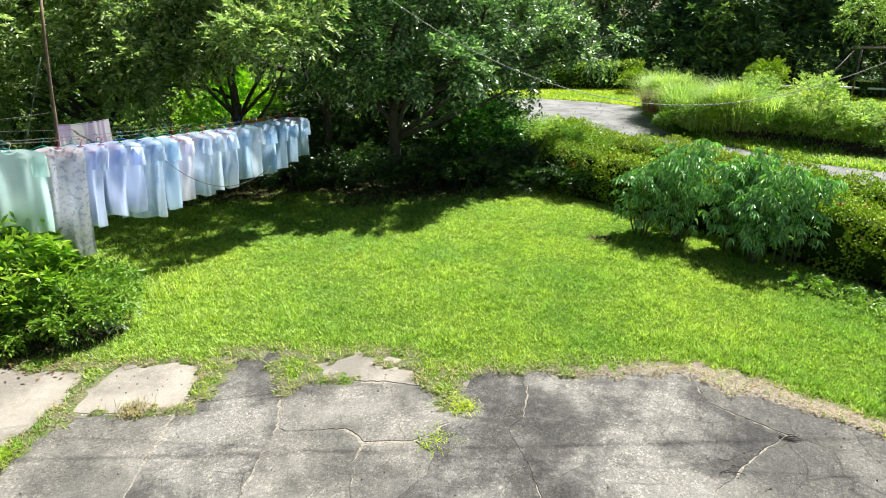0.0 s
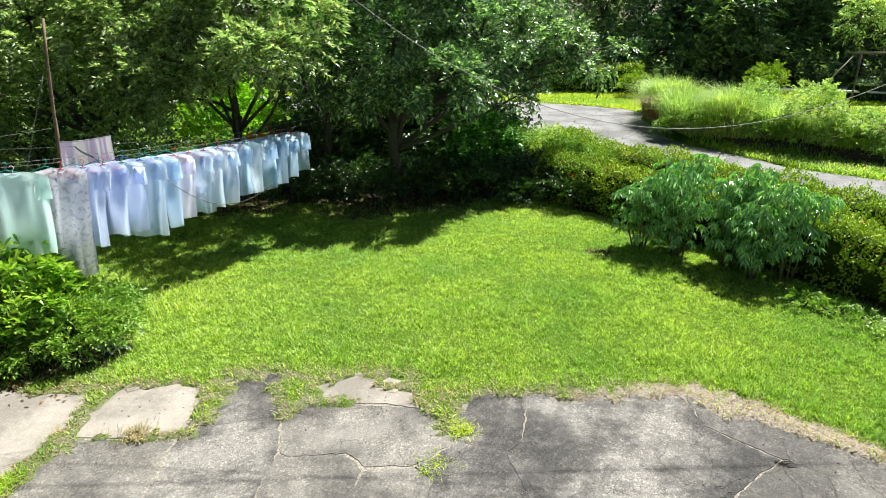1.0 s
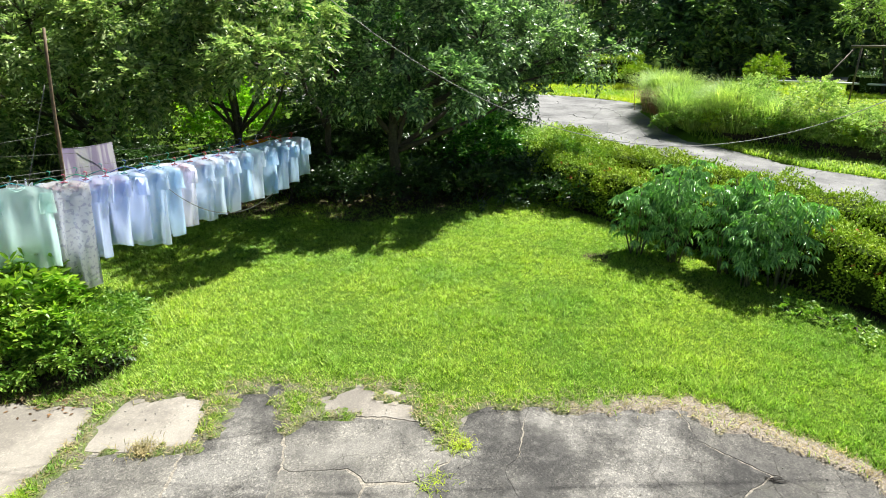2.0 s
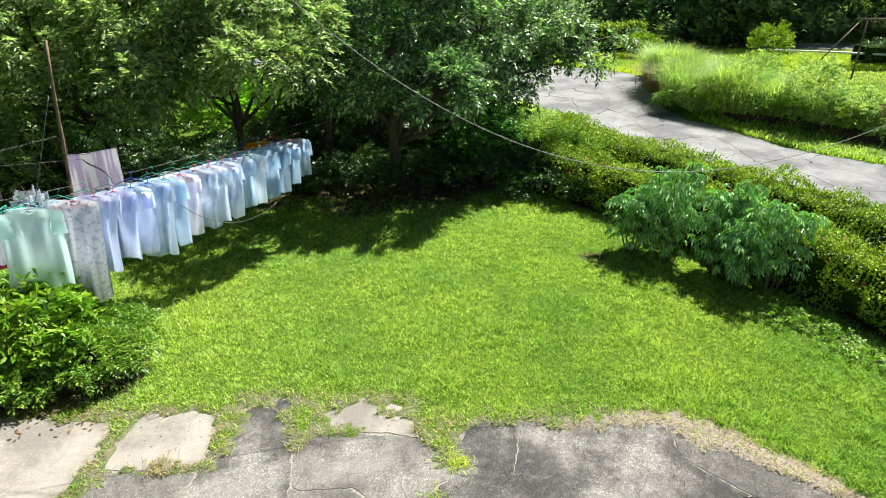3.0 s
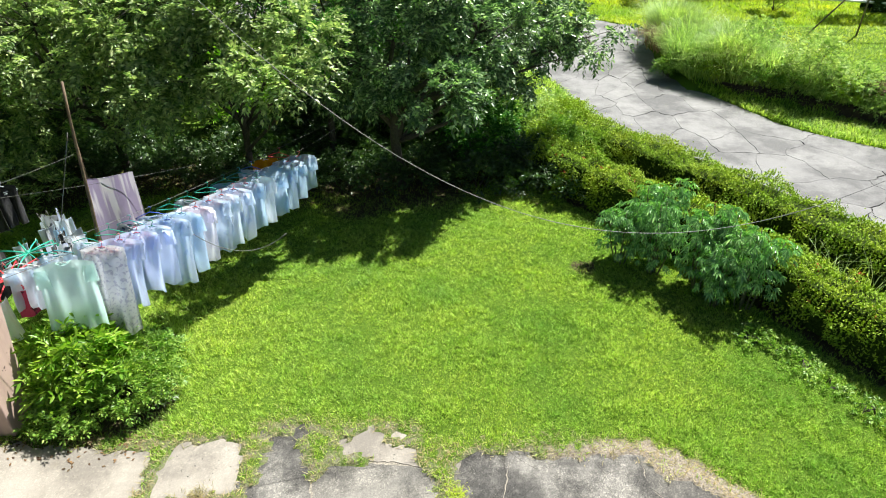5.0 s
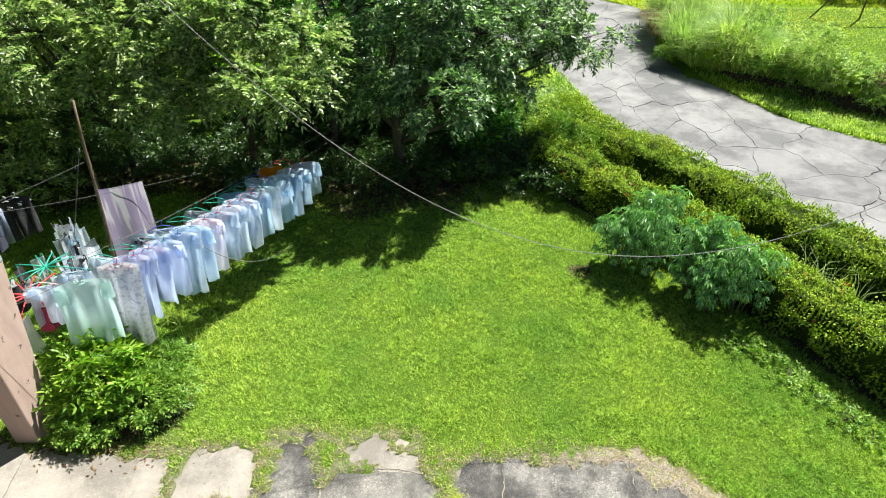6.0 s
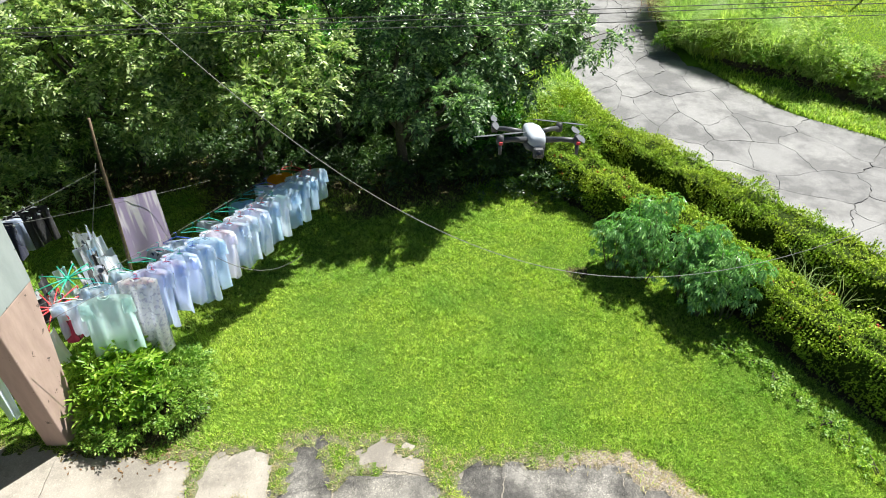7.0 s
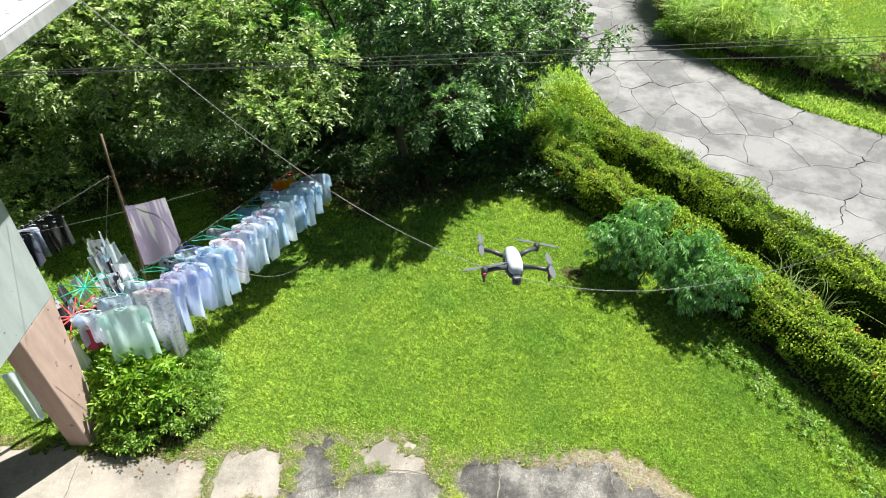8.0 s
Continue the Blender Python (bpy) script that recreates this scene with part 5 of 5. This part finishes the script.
ROW_B = [(C_WHITE, 0.10, "white", "plain white cotton"), (C_WHITE, 0.18, "teal", "thin white cotton"), (C_WHITE, 0.26, "green", "plain white cotton"), (C_GREYPRINT, 0.32, "green", "faded blue and white"), (C_PLAID, 0.38, "teal", "grey and black plaid cotton"),
         (C_WHITE, 0.44, "blue", "white cotton with blue neck"), (C_GREY, 0.50, "green", "grey cotton"), (C_GREY, 0.56, "green", "grey cotton"), (C_SKY, 0.63, "green", "dull blue cotton"), (C_SKY, 0.69, "green", "dull blue cotton"),
         (C_SKY, 0.75, "teal", "dull blue cotton"), (C_LAV, 0.80, "blue", "pale lavender cotton"), (C_ORANGE, 0.86, "white", "bright orange cotton"), (C_BLACK, 0.92, "red", "black cotton")]
for k, (mat, t, colour, tone) in enumerate(ROW_B):
    turn = FACE + r.uniform(-14, 14)
    at_ = hung(on_line(LINE_B0, LINE_B1, t, 0.10), turn, colour)
    if k in (3, 6, 8, 10, 13):
        continue
    shirt("t_shirt", tone + " shirt behind the white washing", mat, at_ @ pose(0, 0, 0 if mat is C_ORANGE else -0.07, -10), 0.36, 0.58, 0.16, 540 + k, "washing on the rear cord")

for k, (mat, f, tone) in enumerate([(C_WHITE, 0.05, "white"), (C_DARK, 0.13, "navy blue"), (C_DARK, 0.21, "navy blue"), (C_LAV, 0.28, "pale lavender"), (C_BLACK, 0.36, "black"), (C_BLACK, 0.44, "black"), (C_BLACK, 0.52, "black")]):
    p = Vector((-7.3, 7.6, 1.95)).lerp(Vector((-6.3, 9.6, 1.9)), f * 0.85)
    shirt("long_garment", tone + " garment on a hanger beside the house", mat, hung(p, 18 + r.uniform(-8, 8), "white"), 0.38, 0.68, 0.0, 560 + k, "dark clothes", collar=False)
for k, (mat, f, tone) in enumerate([(C_PLAID, 0.12, "grey plaid"), (C_WHITE, 0.24, "white"), (C_BLACK, 0.36, "black"), (C_WHITE, 0.5, "white"), (C_GREY, 0.62, "grey"), (C_LAV, 0.74, "lavender"), (C_PLAID, 0.86, "grey plaid"), (C_WHITE, 0.3, "white"), (C_GREY, 0.42, "grey"), (C_BLACK, 0.56, "black"), (C_WHITE, 0.68, "white"), (C_WHITE, 0.18, "white"), (C_SKY, 0.47, "dull blue"), (C_WHITE, 0.8, "white"), (C_DARK, 0.93, "navy"), (C_WHITE, 0.97, "white"), (C_LAV, 0.06, "lavender"), (C_WHITE, 0.37, "white"), (C_BLACK, 0.77, "black"), (C_WHITE, 0.88, "white")]):
    p = Vector((-6.3, 8.5, 1.44)).lerp(Vector((-5.2, 7.3, 1.44)), f)
    e = Vector((math.cos(k * 1.9), math.sin(k * 1.9), 0)) * r.uniform(0.07, 0.16)
    p = p + Vector((0.7, 0.62, 0)) * (0.0, 0.14, -0.14)[k % 3]
    tagged(cloth_sheet("trousers", tone + " trousers pegged on a cord", "garment", mat, p - e, p + e, r.uniform(0.45, 0.8), 580 + k, 1.6), group="mixed clothes")


cloth_sheet("towel", "lilac-grey patterned bath towel pegged on a cord", "towel", C_TOWEL, (-5.70, 8.78, 1.84), (-5.02, 8.98, 1.90), 1.30, 600, 1.2)
cloth_sheet("bed_sheet", "pale lavender sheet hanging under the house", "sheet", C_LAV, (-6.25, 5.53, 1.33), (-6.05, 5.63, 1.33), 1.08, 601, 1.4)


def round_drier(label, hub, mat, cloths, seed, radius=0.42):
    """A folding round peg drier with spokes and small washing clipped on."""
    r = random.Random(seed)
    ob = thing("round_drier", label, "clothes drier", at=Matrix.Translation(hub))
    part("hub", tube_mesh("hub", [(0, 0, -0.03), (0, 0, 0.0), (0, 0, 0.035)], [0.025, 0.035, 0.02], mat, 10), ob)
    part("hook", tube_mesh("hook", [(0, 0, 0.03), (0, 0, 0.2), (0.02, 0, 0.24), (0.045, 0, 0.2)], 0.004, mat, 6), ob)
    tips = []
    for k in range(10):
        a = 2 * math.pi * k / 10 + r.uniform(-0.1, 0.1)
        rr = radius * r.uniform(0.85, 1.1)
        tip = Vector((math.cos(a) * rr, math.sin(a) * rr, r.uniform(-0.02, 0.04)))
        part("spoke", tube_mesh("spoke", [Vector((0, 0, 0)), tip * 0.5 + Vector((0, 0, 0.012)), tip], [0.012, 0.010, 0.007], mat, 6), ob)
        part("peg", block("peg", (0.012, 0.02, 0.05), mat, 0.003, (tip.x, tip.y, tip.z - 0.05)), ob)
        tips.append(tip)
    for k, tip in enumerate(tips):
        c = cloths[k % len(cloths)]
        p = Vector(hub) + tip - Vector((0, 0, 0.045))
        a = r.uniform(0, 3.14)
        e = Vector((math.cos(a), math.sin(a), 0)) * r.uniform(0.08, 0.15)
        cloth_sheet("small_garment", {C_WHITE: "white", C_BLACK: "black", C_CRIMSON: "crimson patterned", C_PLAID: "grey plaid"}[c] + " small garment clipped on a drier", "garment", c, p - e, p + e, r.uniform(0.34, 0.58), seed * 20 + k, 1.2, 10, 8)


round_drier("turquoise-green plastic round peg drier on a cord", (-5.66, 7.05, 1.58), M_GREEN, [C_PLAID, C_WHITE, C_BLACK], 620)
round_drier("coral-red plastic round peg drier on a cord", (-5.5, 6.38, 1.62), M_RED, [C_CRIMSON, C_BLACK, C_WHITE], 621)


# ---- wires overhead ----
def sag_points(x0, x1, n=60):
    return [(-4.9, 6.163, 7.88)] + [(x, 6.3 + 0.028 * x, 3.116 - 0.555 * x + 0.115 * x * x) for x in [x0 + (x1 - x0) * i / n for i in range(n + 1)]]


part("mast", tube_mesh("mast", [(-4.9, 6.163, 5.95), (-4.9, 6.163, 7.95)], 0.03, M_STEEL, 8), house, "thin steel cable mast on the roof")
solid("utility_pole", tube_mesh("utility_pole", [(9.0, 6.56, -0.3), (9.0, 6.56, 7.6)], [0.13, 0.09], M_FASCIA, 12), "grey concrete utility pole by the hedge", "pole")
solid("sagging_cable", tube_mesh("sagging_cable", sag_points(-2.4, 9.0), 0.0038, M_WIRE, 6), "pale grey cable sagging across the lawn", "cable")
for y0, b, z, c in ((6.46, 0.085, 5.645, 0.018), (6.50, 0.085, 5.675, 0.018), (6.6, -0.02, 5.52, 0.045)):
    pts = [(x, y0 + b * x, z + c * x + 0.0003 * (x - 4) ** 2) for x in [-12 + 2 * i for i in range(17)]]
    solid("power_line", tube_mesh("power_line", pts, 0.004, M_BLACKWIRE, 6), "thin dark overhead power line", "cable")


# ---- drone ----
drone = thing("camera_drone", "small grey four-rotor camera drone hovering in the air", "drone", at=Matrix.Translation((0.475, 2.29, 6.60)) @ pose(0, 0, 0, -12, 2, 6) @ Matrix.Scale(0.97, 4))


def hull(name, rows, mat):
    """A rounded body lofted from (y, z centre, half width, half height) sections."""
    rings = []
    for y, z, w, h in rows:
        rings.append([(w * abs(math.cos(a)) ** 0.7 * math.copysign(1, math.cos(a)), y, z + h * abs(math.sin(a)) ** 0.8 * math.copysign(1, math.sin(a))) for a in [2 * math.pi * k / 20 for k in range(20)]])
    v, f = ring_rows(rings)
    n = len(v)
    f += [tuple(range(20))[::-1], tuple(range(n - 20, n))]
    return mesh_of(name, v, f, mat, True)


part("body", hull("body", [(-0.105, 0.0, 0.022, 0.016), (-0.095, 0.004, 0.031, 0.023), (-0.05, 0.008, 0.038, 0.028), (0.02, 0.01, 0.036, 0.03), (0.08, 0.006, 0.028, 0.024), (0.105, 0.0, 0.017, 0.015)], M_SHELL), drone)
part("belly", hull("belly", [(-0.1, -0.022, 0.03, 0.016), (-0.05, -0.026, 0.042, 0.02), (0.06, -0.026, 0.036, 0.02), (0.1, -0.02, 0.018, 0.012)], M_ARM), drone, "dark grey underside")
gimbal = part("gimbal", block("gimbal", (0.04, 0.03, 0.04), M_ARM, 0.008, (0, -0.118, -0.055)), drone, "small dark camera gimbal")
part("lens", tube_mesh("lens", [(0, -0.125, -0.035), (0, -0.145, -0.035)], [0.013, 0.012], M_LENS, 14), gimbal, "round black camera lens")
for sx in (-1, 1):
    for front in (True, False):
        root = Vector((sx * 0.04, -0.06 if front else 0.05, 0.0))
        tip = Vector((sx * 0.148, -0.115, 0.012)) if front else Vector((sx * 0.135, 0.125, -0.005))
        arm = part("arm", tube_mesh("arm", [root, root.lerp(tip, 0.5) + Vector((0, 0, 0.004)), tip], [0.013, 0.010, 0.011], M_ARM, 8), drone, "dark grey folding arm")
        part("motor", tube_mesh("motor", [tip - Vector((0, 0, 0.014)), tip + Vector((0, 0, 0.004)), tip + Vector((0, 0, 0.022))], [0.013, 0.015, 0.013], M_ARM, 12), arm)
        if front:
            part("landing_leg", tube_mesh("landing_leg", [tip - Vector((0, 0, 0.01)), tip - Vector((0, 0.004, 0.052))], [0.009, 0.006], M_ARM, 8), arm)
            part("light", block("light", (0.014, 0.008, 0.012), M_RED, 0.002, (tip.x, tip.y - 0.016, tip.z - 0.012)), arm, "red marker light")
        a = 0.6 * sx + (0.9 if front else 2.1)
        way = Vector((math.cos(a), math.sin(a), 0.0))
        for s in (-1, 1):
            base_ = tip + Vector((0, 0, 0.024))
            v, f = leaf_arrays(np.array([base_]), np.array([way * s]), np.array([[0.0, 0.12, 1.0]]), [0.118], [0.030], 0.0, 0.0, True)
            v = np.concatenate([v, v + np.array([0, 0, 0.0016])])
            f = np.concatenate([f[:, ::-1], f + 6])
            part("propeller_blade", mesh_of("propeller_blade", v, f, M_BLADE), arm, "thin grey propeller blade")


# ---- across the road ----
far_road = mesh_of("far_road", [(15.5, 34.6, -0.3), (70, 31.0, -0.3), (70, 35.5, -0.3), (15.5, 39.0, -0.3)], [(0, 1, 2, 3)], M_ROAD)
solid("road", far_road, "pale sunlit road beyond the field", "road", kind="structure")
pipe = tube_mesh("rail_pipe", [(14.4, 32.6, 0.15), (17.5, 31.6, 0.18), (20.0, 30.8, 0.15)], 0.05, M_WHITEP, 8)
solid("rail_pipe", pipe, "long white pipe lying along the field's edge", "pipe")
swing = thing("swing_frame", "rusty steel swing frame standing in the field", "swing frame", at=pose(15.0, 25.6, 0.08))
part("crossbar", tube_mesh("crossbar", [(-0.4, 0, 2.12), (2, 0, 2.12), (4.6, 0, 2.12)], 0.04, M_STEEL, 8), swing)
for x in (0.0, 4.2):
    part("leg", tube_mesh("leg", [(x, 0, 2.12), (x, 0.1, -0.1)], 0.035, M_STEEL, 8), swing)
for x in (-1.85, 2.4):
    part("leg", tube_mesh("leg", [(x + 1.6, 0, 2.05), (x, 0.2, -0.1)], 0.03, M_STEEL, 8), swing)
hedge("far_hedge", "low dark clipped hedge beyond the road", [(-4, 36.5), (3, 36), (9.5, 35.6)], 1.4, 1.35, 9000, 0.16, M_HEDGE, 700, 0.15)
hedge("far_hedge", "dark overgrown hedge beyond the field", [(18.5, 31.8), (24, 31.4), (34, 30.6), (48, 29)], 1.3, 0.9, 14000, 0.10, M_FAR, 701, 0.25)
for k, (x, y, s) in enumerate([(-8, 42, 1.0), (12.6, 39.5, 0.75), (15.6, 40.5, 0.6), (20.5, 43, 0.9), (28, 44, 0.9), (2, 45, 1.1), (10, 46, 1.2), (18, 44, 1.1), (26, 45, 1.2), (35, 41, 1.1), (45, 38, 1.2), (56, 34, 1.2), (-20, 40, 1.2), (14, 52, 1.4), (30, 54, 1.4), (-2, 54, 1.4)]):
    g = random.Random(720 + k)
    blobs = [(x + g.uniform(-3, 3) * s, y + g.uniform(-2, 2) * s, (2.0 + 1.9 * i) * s, (3.6 - 0.15 * i) * s, 2.0 * s) for i in range(4)]
    tree("roadside_tree", "large dark green tree beyond the road", (x, y), blobs, 850 if y < 47 else 420, 12, 0.46 if y < 47 else 0.6, M_FAR, 740 + k, 0.3, 2.2, 1.1, gaps=0.30, fine=9)
tree("roadside_tree", "light green leafy tree at the field's edge", (19.5, 31.0), [(18.0, 31.0, 3.6, 0.9, 0.8), (19.0, 31.4, 4.7, 1.2, 0.9), (20.4, 31.0, 3.3, 1.2, 1.0), (22.0, 31.6, 3.6, 1.5, 1.2), (24.5, 31.6, 3.2, 1.6, 1.3)], 800, 12, 0.22, M_PALE, 790, 0.07, 1.4, 0.6)
bush("roadside_bush", "bright yellow-green bush beyond the field", (14.2, 31.5), 0.9, 2.0, 260, 9, 0.16, M_HEDGE, 780)
bush("roadside_bush", "bright leafy bush near the road bend", (8.8, 33.5), 1.1, 1.3, 260, 9, 0.16, M_HEDGE, 781)
for k, (x, y, w, h) in enumerate([(17.6, 43.0, 3.0, 2.9)]):
    far_house = thing("far_house", "cream plastered house half hidden by trees", "house", at=pose(x, y, -0.35, 0, 0, -12))
    part("wall", slanted_box("wall", (-w / 2, -0.1, w / 2, 3.0), (-w / 2, -0.1, w / 2, 3.0), 0, h, M_CREAM), far_house)
    part("roof", slanted_box("roof", (-w / 2 - 0.5, -0.6, w / 2 + 0.5, 3.4), (-w / 2 - 0.2, 0.6, w / 2 + 0.2, 2.4), h + 0.004, h + 0.8, M_FASCIA), far_house, "grey sheet roof")
    part("window", slanted_box("window", (-0.45, -0.13, 0.45, -0.104), (-0.45, -0.13, 0.45, -0.104), 1.0, 2.1, M_LENS, 0.005), far_house, "dark window")


# ---- litter ----
g = np.random.default_rng(90)
n = 260
x, y = g.uniform(-5.3, -3.6, n), 5.12 + np.abs(g.normal(0, 0.22, n)) * -1 + 0.25
base = np.stack([x, y, np.maximum(ground_height(x, y), 0.016) + 0.004], 1)
litter = mesh_of("leaf_litter", *leaf_arrays(base, random_dirs(g, n) * np.array([1, 1, 0.1]), np.tile([0, 0, 1.0], (n, 1)) + random_dirs(g, n) * 0.25, 0.055, 0.026, 0.1, 0.0), M_LITTER)
solid("leaf_litter", litter, "dry brown fallen leaves at the shrub's foot", "leaves", kind="stuff")
n = 400
x, y = g.uniform(-7, 2, n), g.uniform(11.2, 14, n)
base = np.stack([x, y, ground_height(x, y) + 0.01], 1)
litter = mesh_of("leaf_litter", *leaf_arrays(base, random_dirs(g, n) * np.array([1, 1, 0.1]), np.tile([0, 0, 1.0], (n, 1)) + random_dirs(g, n) * 0.25, 0.08, 0.035, 0.1, 0.0), M_LITTER)
solid("leaf_litter", litter, "brown fallen leaves under the garden trees", "leaves", kind="stuff")

# grit, twigs and a few dry leaves lying on the driveway
n = 900
x, y = g.uniform(-3.2, 5.0, n), g.uniform(1.6, 5.2, n)
k = over_paving(x, y) < -0.02
x, y = x[k], y[k]
d = random_dirs(g, len(x))
pebbles = []
for i in range(len(x)):
    s = float(g.uniform(0.003, 0.011))
    o = np.array([x[i], y[i], 0.008 + s * 0.3])
    v = [o + np.array(p) * s * g.uniform(0.7, 1.2) for p in ((1, 0, 0), (0, 1, 0), (-1, 0, 0), (0, -1, 0), (0, 0, 0.8), (0, 0, -0.8))]
    pebbles.append((v, [(0, 1, 4), (1, 2, 4), (2, 3, 4), (3, 0, 4), (1, 0, 5), (2, 1, 5), (3, 2, 5), (0, 3, 5)]))
solid("loose_grit", mesh_of("loose_grit", *merged(pebbles), M_PEBBLE), "loose grey grit scattered over the driveway", "grit", kind="stuff")
r = random.Random(64)
for cx, cy, many, ln in ((2.92, 4.27, 9, 0.15), (2.27, 3.77, 2, 0.16), (2.29, 3.92, 2, 0.12)):
    sticks = []
    for i in range(many):
        a = r.uniform(-0.9, 0.2) if many > 5 else r.uniform(-0.3, 0.3)
        px_, py_ = cx + r.uniform(-0.06, 0.06), cy + r.uniform(-0.05, 0.05)
        e = Vector((math.cos(a), math.sin(a), 0)) * ln * r.uniform(0.5, 1.0)
        bend_ = Vector((-e.y, e.x, 0)) * r.uniform(-0.3, 0.3)
        q = Vector((px_, py_, 0.013))
        sticks.append(tube([q - e / 2, q + bend_ * 0.6 + Vector((0, 0, 0.006)), q + e / 2], [0.003, 0.0035, 0.0015], 5))
    solid("twig_litter", mesh_of("twig_litter", *merged(sticks), M_BARK, True), "dry brown twigs fallen on the driveway", "twigs")


# ---- paving and road, piece by piece ----
driveway = thing("driveway", "cracked grey concrete driveway with grass in its joints", "driveway", kind="structure")
bed = block("driveway_bed", (12.1, 13.6, 0.05), M_FILL, 0.0, (2.5, -0.4, -0.0505))
part("driveway_bed", bed, driveway, "pale grit filling the joints")
FRONT = [  # outlines of the broken slabs nearest the lawn, and their wear
    ("sandy", [(-3.4, 6), (-2.35, 6), (-2.33, 4.83), (-2.31, 4.4), (-3.38, 4.4)]),
    ("worn", [(-3.4, 4.4), (-2.31, 4.4), (-2.22, 3.4), (-2.05, 1.5), (-3.4, 1.5)]),
    ("", [(-2.35, 6), (-1.75, 6), (-1.56, 5), (-1.5, 4.76), (-1.41, 4.25), (-1.4, 3.43), (-1.38, 1.5), (-2.05, 1.5), (-2.22, 3.4), (-2.31, 4.4), (-2.33, 4.83)]),
    ("sandy", [(-1.75, 6), (0.35, 6), (0.25, 5), (-0.19, 5), (-0.92, 4.98), (-1.56, 5)]),
    ("worn", [(-1.56, 5), (-0.92, 4.98), (-0.19, 5), (0.25, 5), (0.19, 4.68), (0.12, 4.4), (-0.18, 4.12), (-0.61, 4.07), (-0.83, 4.25), (-1.33, 4.21), (-1.41, 4.25), (-1.5, 4.76)]),
    ("worn", [(-1.41, 4.25), (-1.33, 4.21), (-0.83, 4.25), (-0.61, 4.07), (-0.65, 3.77), (-0.59, 3.46), (-0.7, 1.5), (-1.38, 1.5), (-1.4, 3.43)]),
    ("worn", [(-0.61, 4.07), (-0.18, 4.12), (-0.01, 3.96), (-0.06, 3.72), (-0.27, 3.47), (-0.45, 2.6), (-0.7, 1.5), (-0.59, 3.46), (-0.65, 3.77)]),
    ("", [(0.35, 6), (0.84, 6), (0.84, 5.2), (0.76, 4.53), (0.62, 4.28), (0.73, 3.88), (0.9, 2.8), (0.8, 1.5), (-0.7, 1.5), (-0.45, 2.6), (-0.27, 3.47), (-0.06, 3.72), (-0.01, 3.96), (-0.18, 4.12), (0.12, 4.4), (0.19, 4.68), (0.25, 5)]),
    ("", [(0.84, 6), (2.4, 6), (2.4, 4.77), (2.87, 4.32), (2.26, 3.74), (2.06, 3.55), (1.9, 2.6), (2, 1.5), (0.8, 1.5), (0.9, 2.8), (0.73, 3.88), (0.62, 4.28), (0.76, 4.53), (0.84, 5.2)]),
    ("worn", [(2.4, 6), (8.5, 6), (8.5, 4.6), (3.48, 4.42), (3.38, 4.05), (3.43, 3.85), (3.3, 3), (3.6, 1.5), (2, 1.5), (1.9, 2.6), (2.06, 3.55), (2.26, 3.74), (2.87, 4.32), (2.4, 4.77)]),
    ("worn", [(8.5, 4.6), (8.5, 1.5), (3.6, 1.5), (3.3, 3), (3.43, 3.85), (3.38, 4.05), (3.48, 4.42)])]
REAR = [(-2.6, 0.4), (-0.8, 0.6), (0.8, 0.0), (3.0, 0.2), (5.4, 0.4), (-1.6, -1.0), (-3.6, -1.4), (1.8, -2.2), (5.2, -1.6), (-0.2, -3.4), (3.8, -3.6), (7.4, -0.6), (-3.2, -4.4)]
SLAB_LOOK = {"sandy": (M_APRON, "paler sandy slab"), "worn": (M_PALEPAVE, "worn pale grey slab"), "": (M_PAVING, "")}
for wear, cell in FRONT + [("", c) for _, c in cells(REAR, (-3.4, -7.0, 8.5, 1.5))]:
    rise = float(value_noise(cell[0][0] * 5.3, cell[0][1] * 5.3 + len(cell), 71)) * 0.003
    mat, label = SLAB_LOOK[wear]
    part("slab", slab_mesh("slab", cracked_outline(cell, 0.013, 0.05, 0.03), 0.004 + rise, 0.08, mat), driveway, label)

apron = thing("apron", "pale sandy cement apron beside the house column", "pavement", kind="structure")
for seed_at, cell in cells([(-4.2, 4.2), (-6.4, 4.0), (-4.4, 2.2), (-6.6, 1.8), (-4.2, 0), (-6.6, -0.6), (-9.6, 3.0), (-9.6, 0.0)], (-12.0, -3.0, -3.42, 5.6)):
    part("slab", slab_mesh("slab", cracked_outline(cell, 0.004, 0.03, 0.15), 0.014, 0.08, M_APRON), apron)

road = thing("road", "old pale grey road, crazed with wandering cracks", "road", kind="structure")
road_bed = mesh_of("road_bed", np.concatenate([np.c_[NEAR_LINE, np.full(241, -0.352)], np.c_[FAR_LINE, np.full(241, -0.352)]]),
                   np.stack([np.arange(240), np.arange(1, 241), np.arange(242, 482), np.arange(241, 481)], 1), M_TAR)
part("road_bed", road_bed, road, "dark tar and dirt showing in the cracks")


def road_point(u, w):
    i = np.clip(u, 0, 1) * 240
    k = int(min(239, math.floor(i)))
    f = i - k
    a, b = NEAR_LINE[k] * (1 - f) + NEAR_LINE[k + 1] * f, FAR_LINE[k] * (1 - f) + FAR_LINE[k + 1] * f
    return tuple(a * (1 - w) + b * w)


r = random.Random(5)
road_seeds = []
for i in range(46):
    for j in range(4):
        road_seeds.append((i * 1.36 + 0.6 * (j % 2) + r.uniform(-0.7, 0.7), (0.7, 2.1, 3.55, 5.2)[j] + r.uniform(-0.45, 0.45)))
for seed_at, cell in cells(road_seeds, (0, 0, 62, 6)):
    line_ = cracked_outline(cell, 0.010, 0.22, 0.12, 0.35)
    flat = [road_point(min(max(x, 0), 62) / 62, min(max(y, 0), 6) / 6) for x, y in line_]
    part("road_piece", slab_mesh("road_piece", flat, -0.325 + r.uniform(0, 0.004), 0.05, M_ROAD), road)
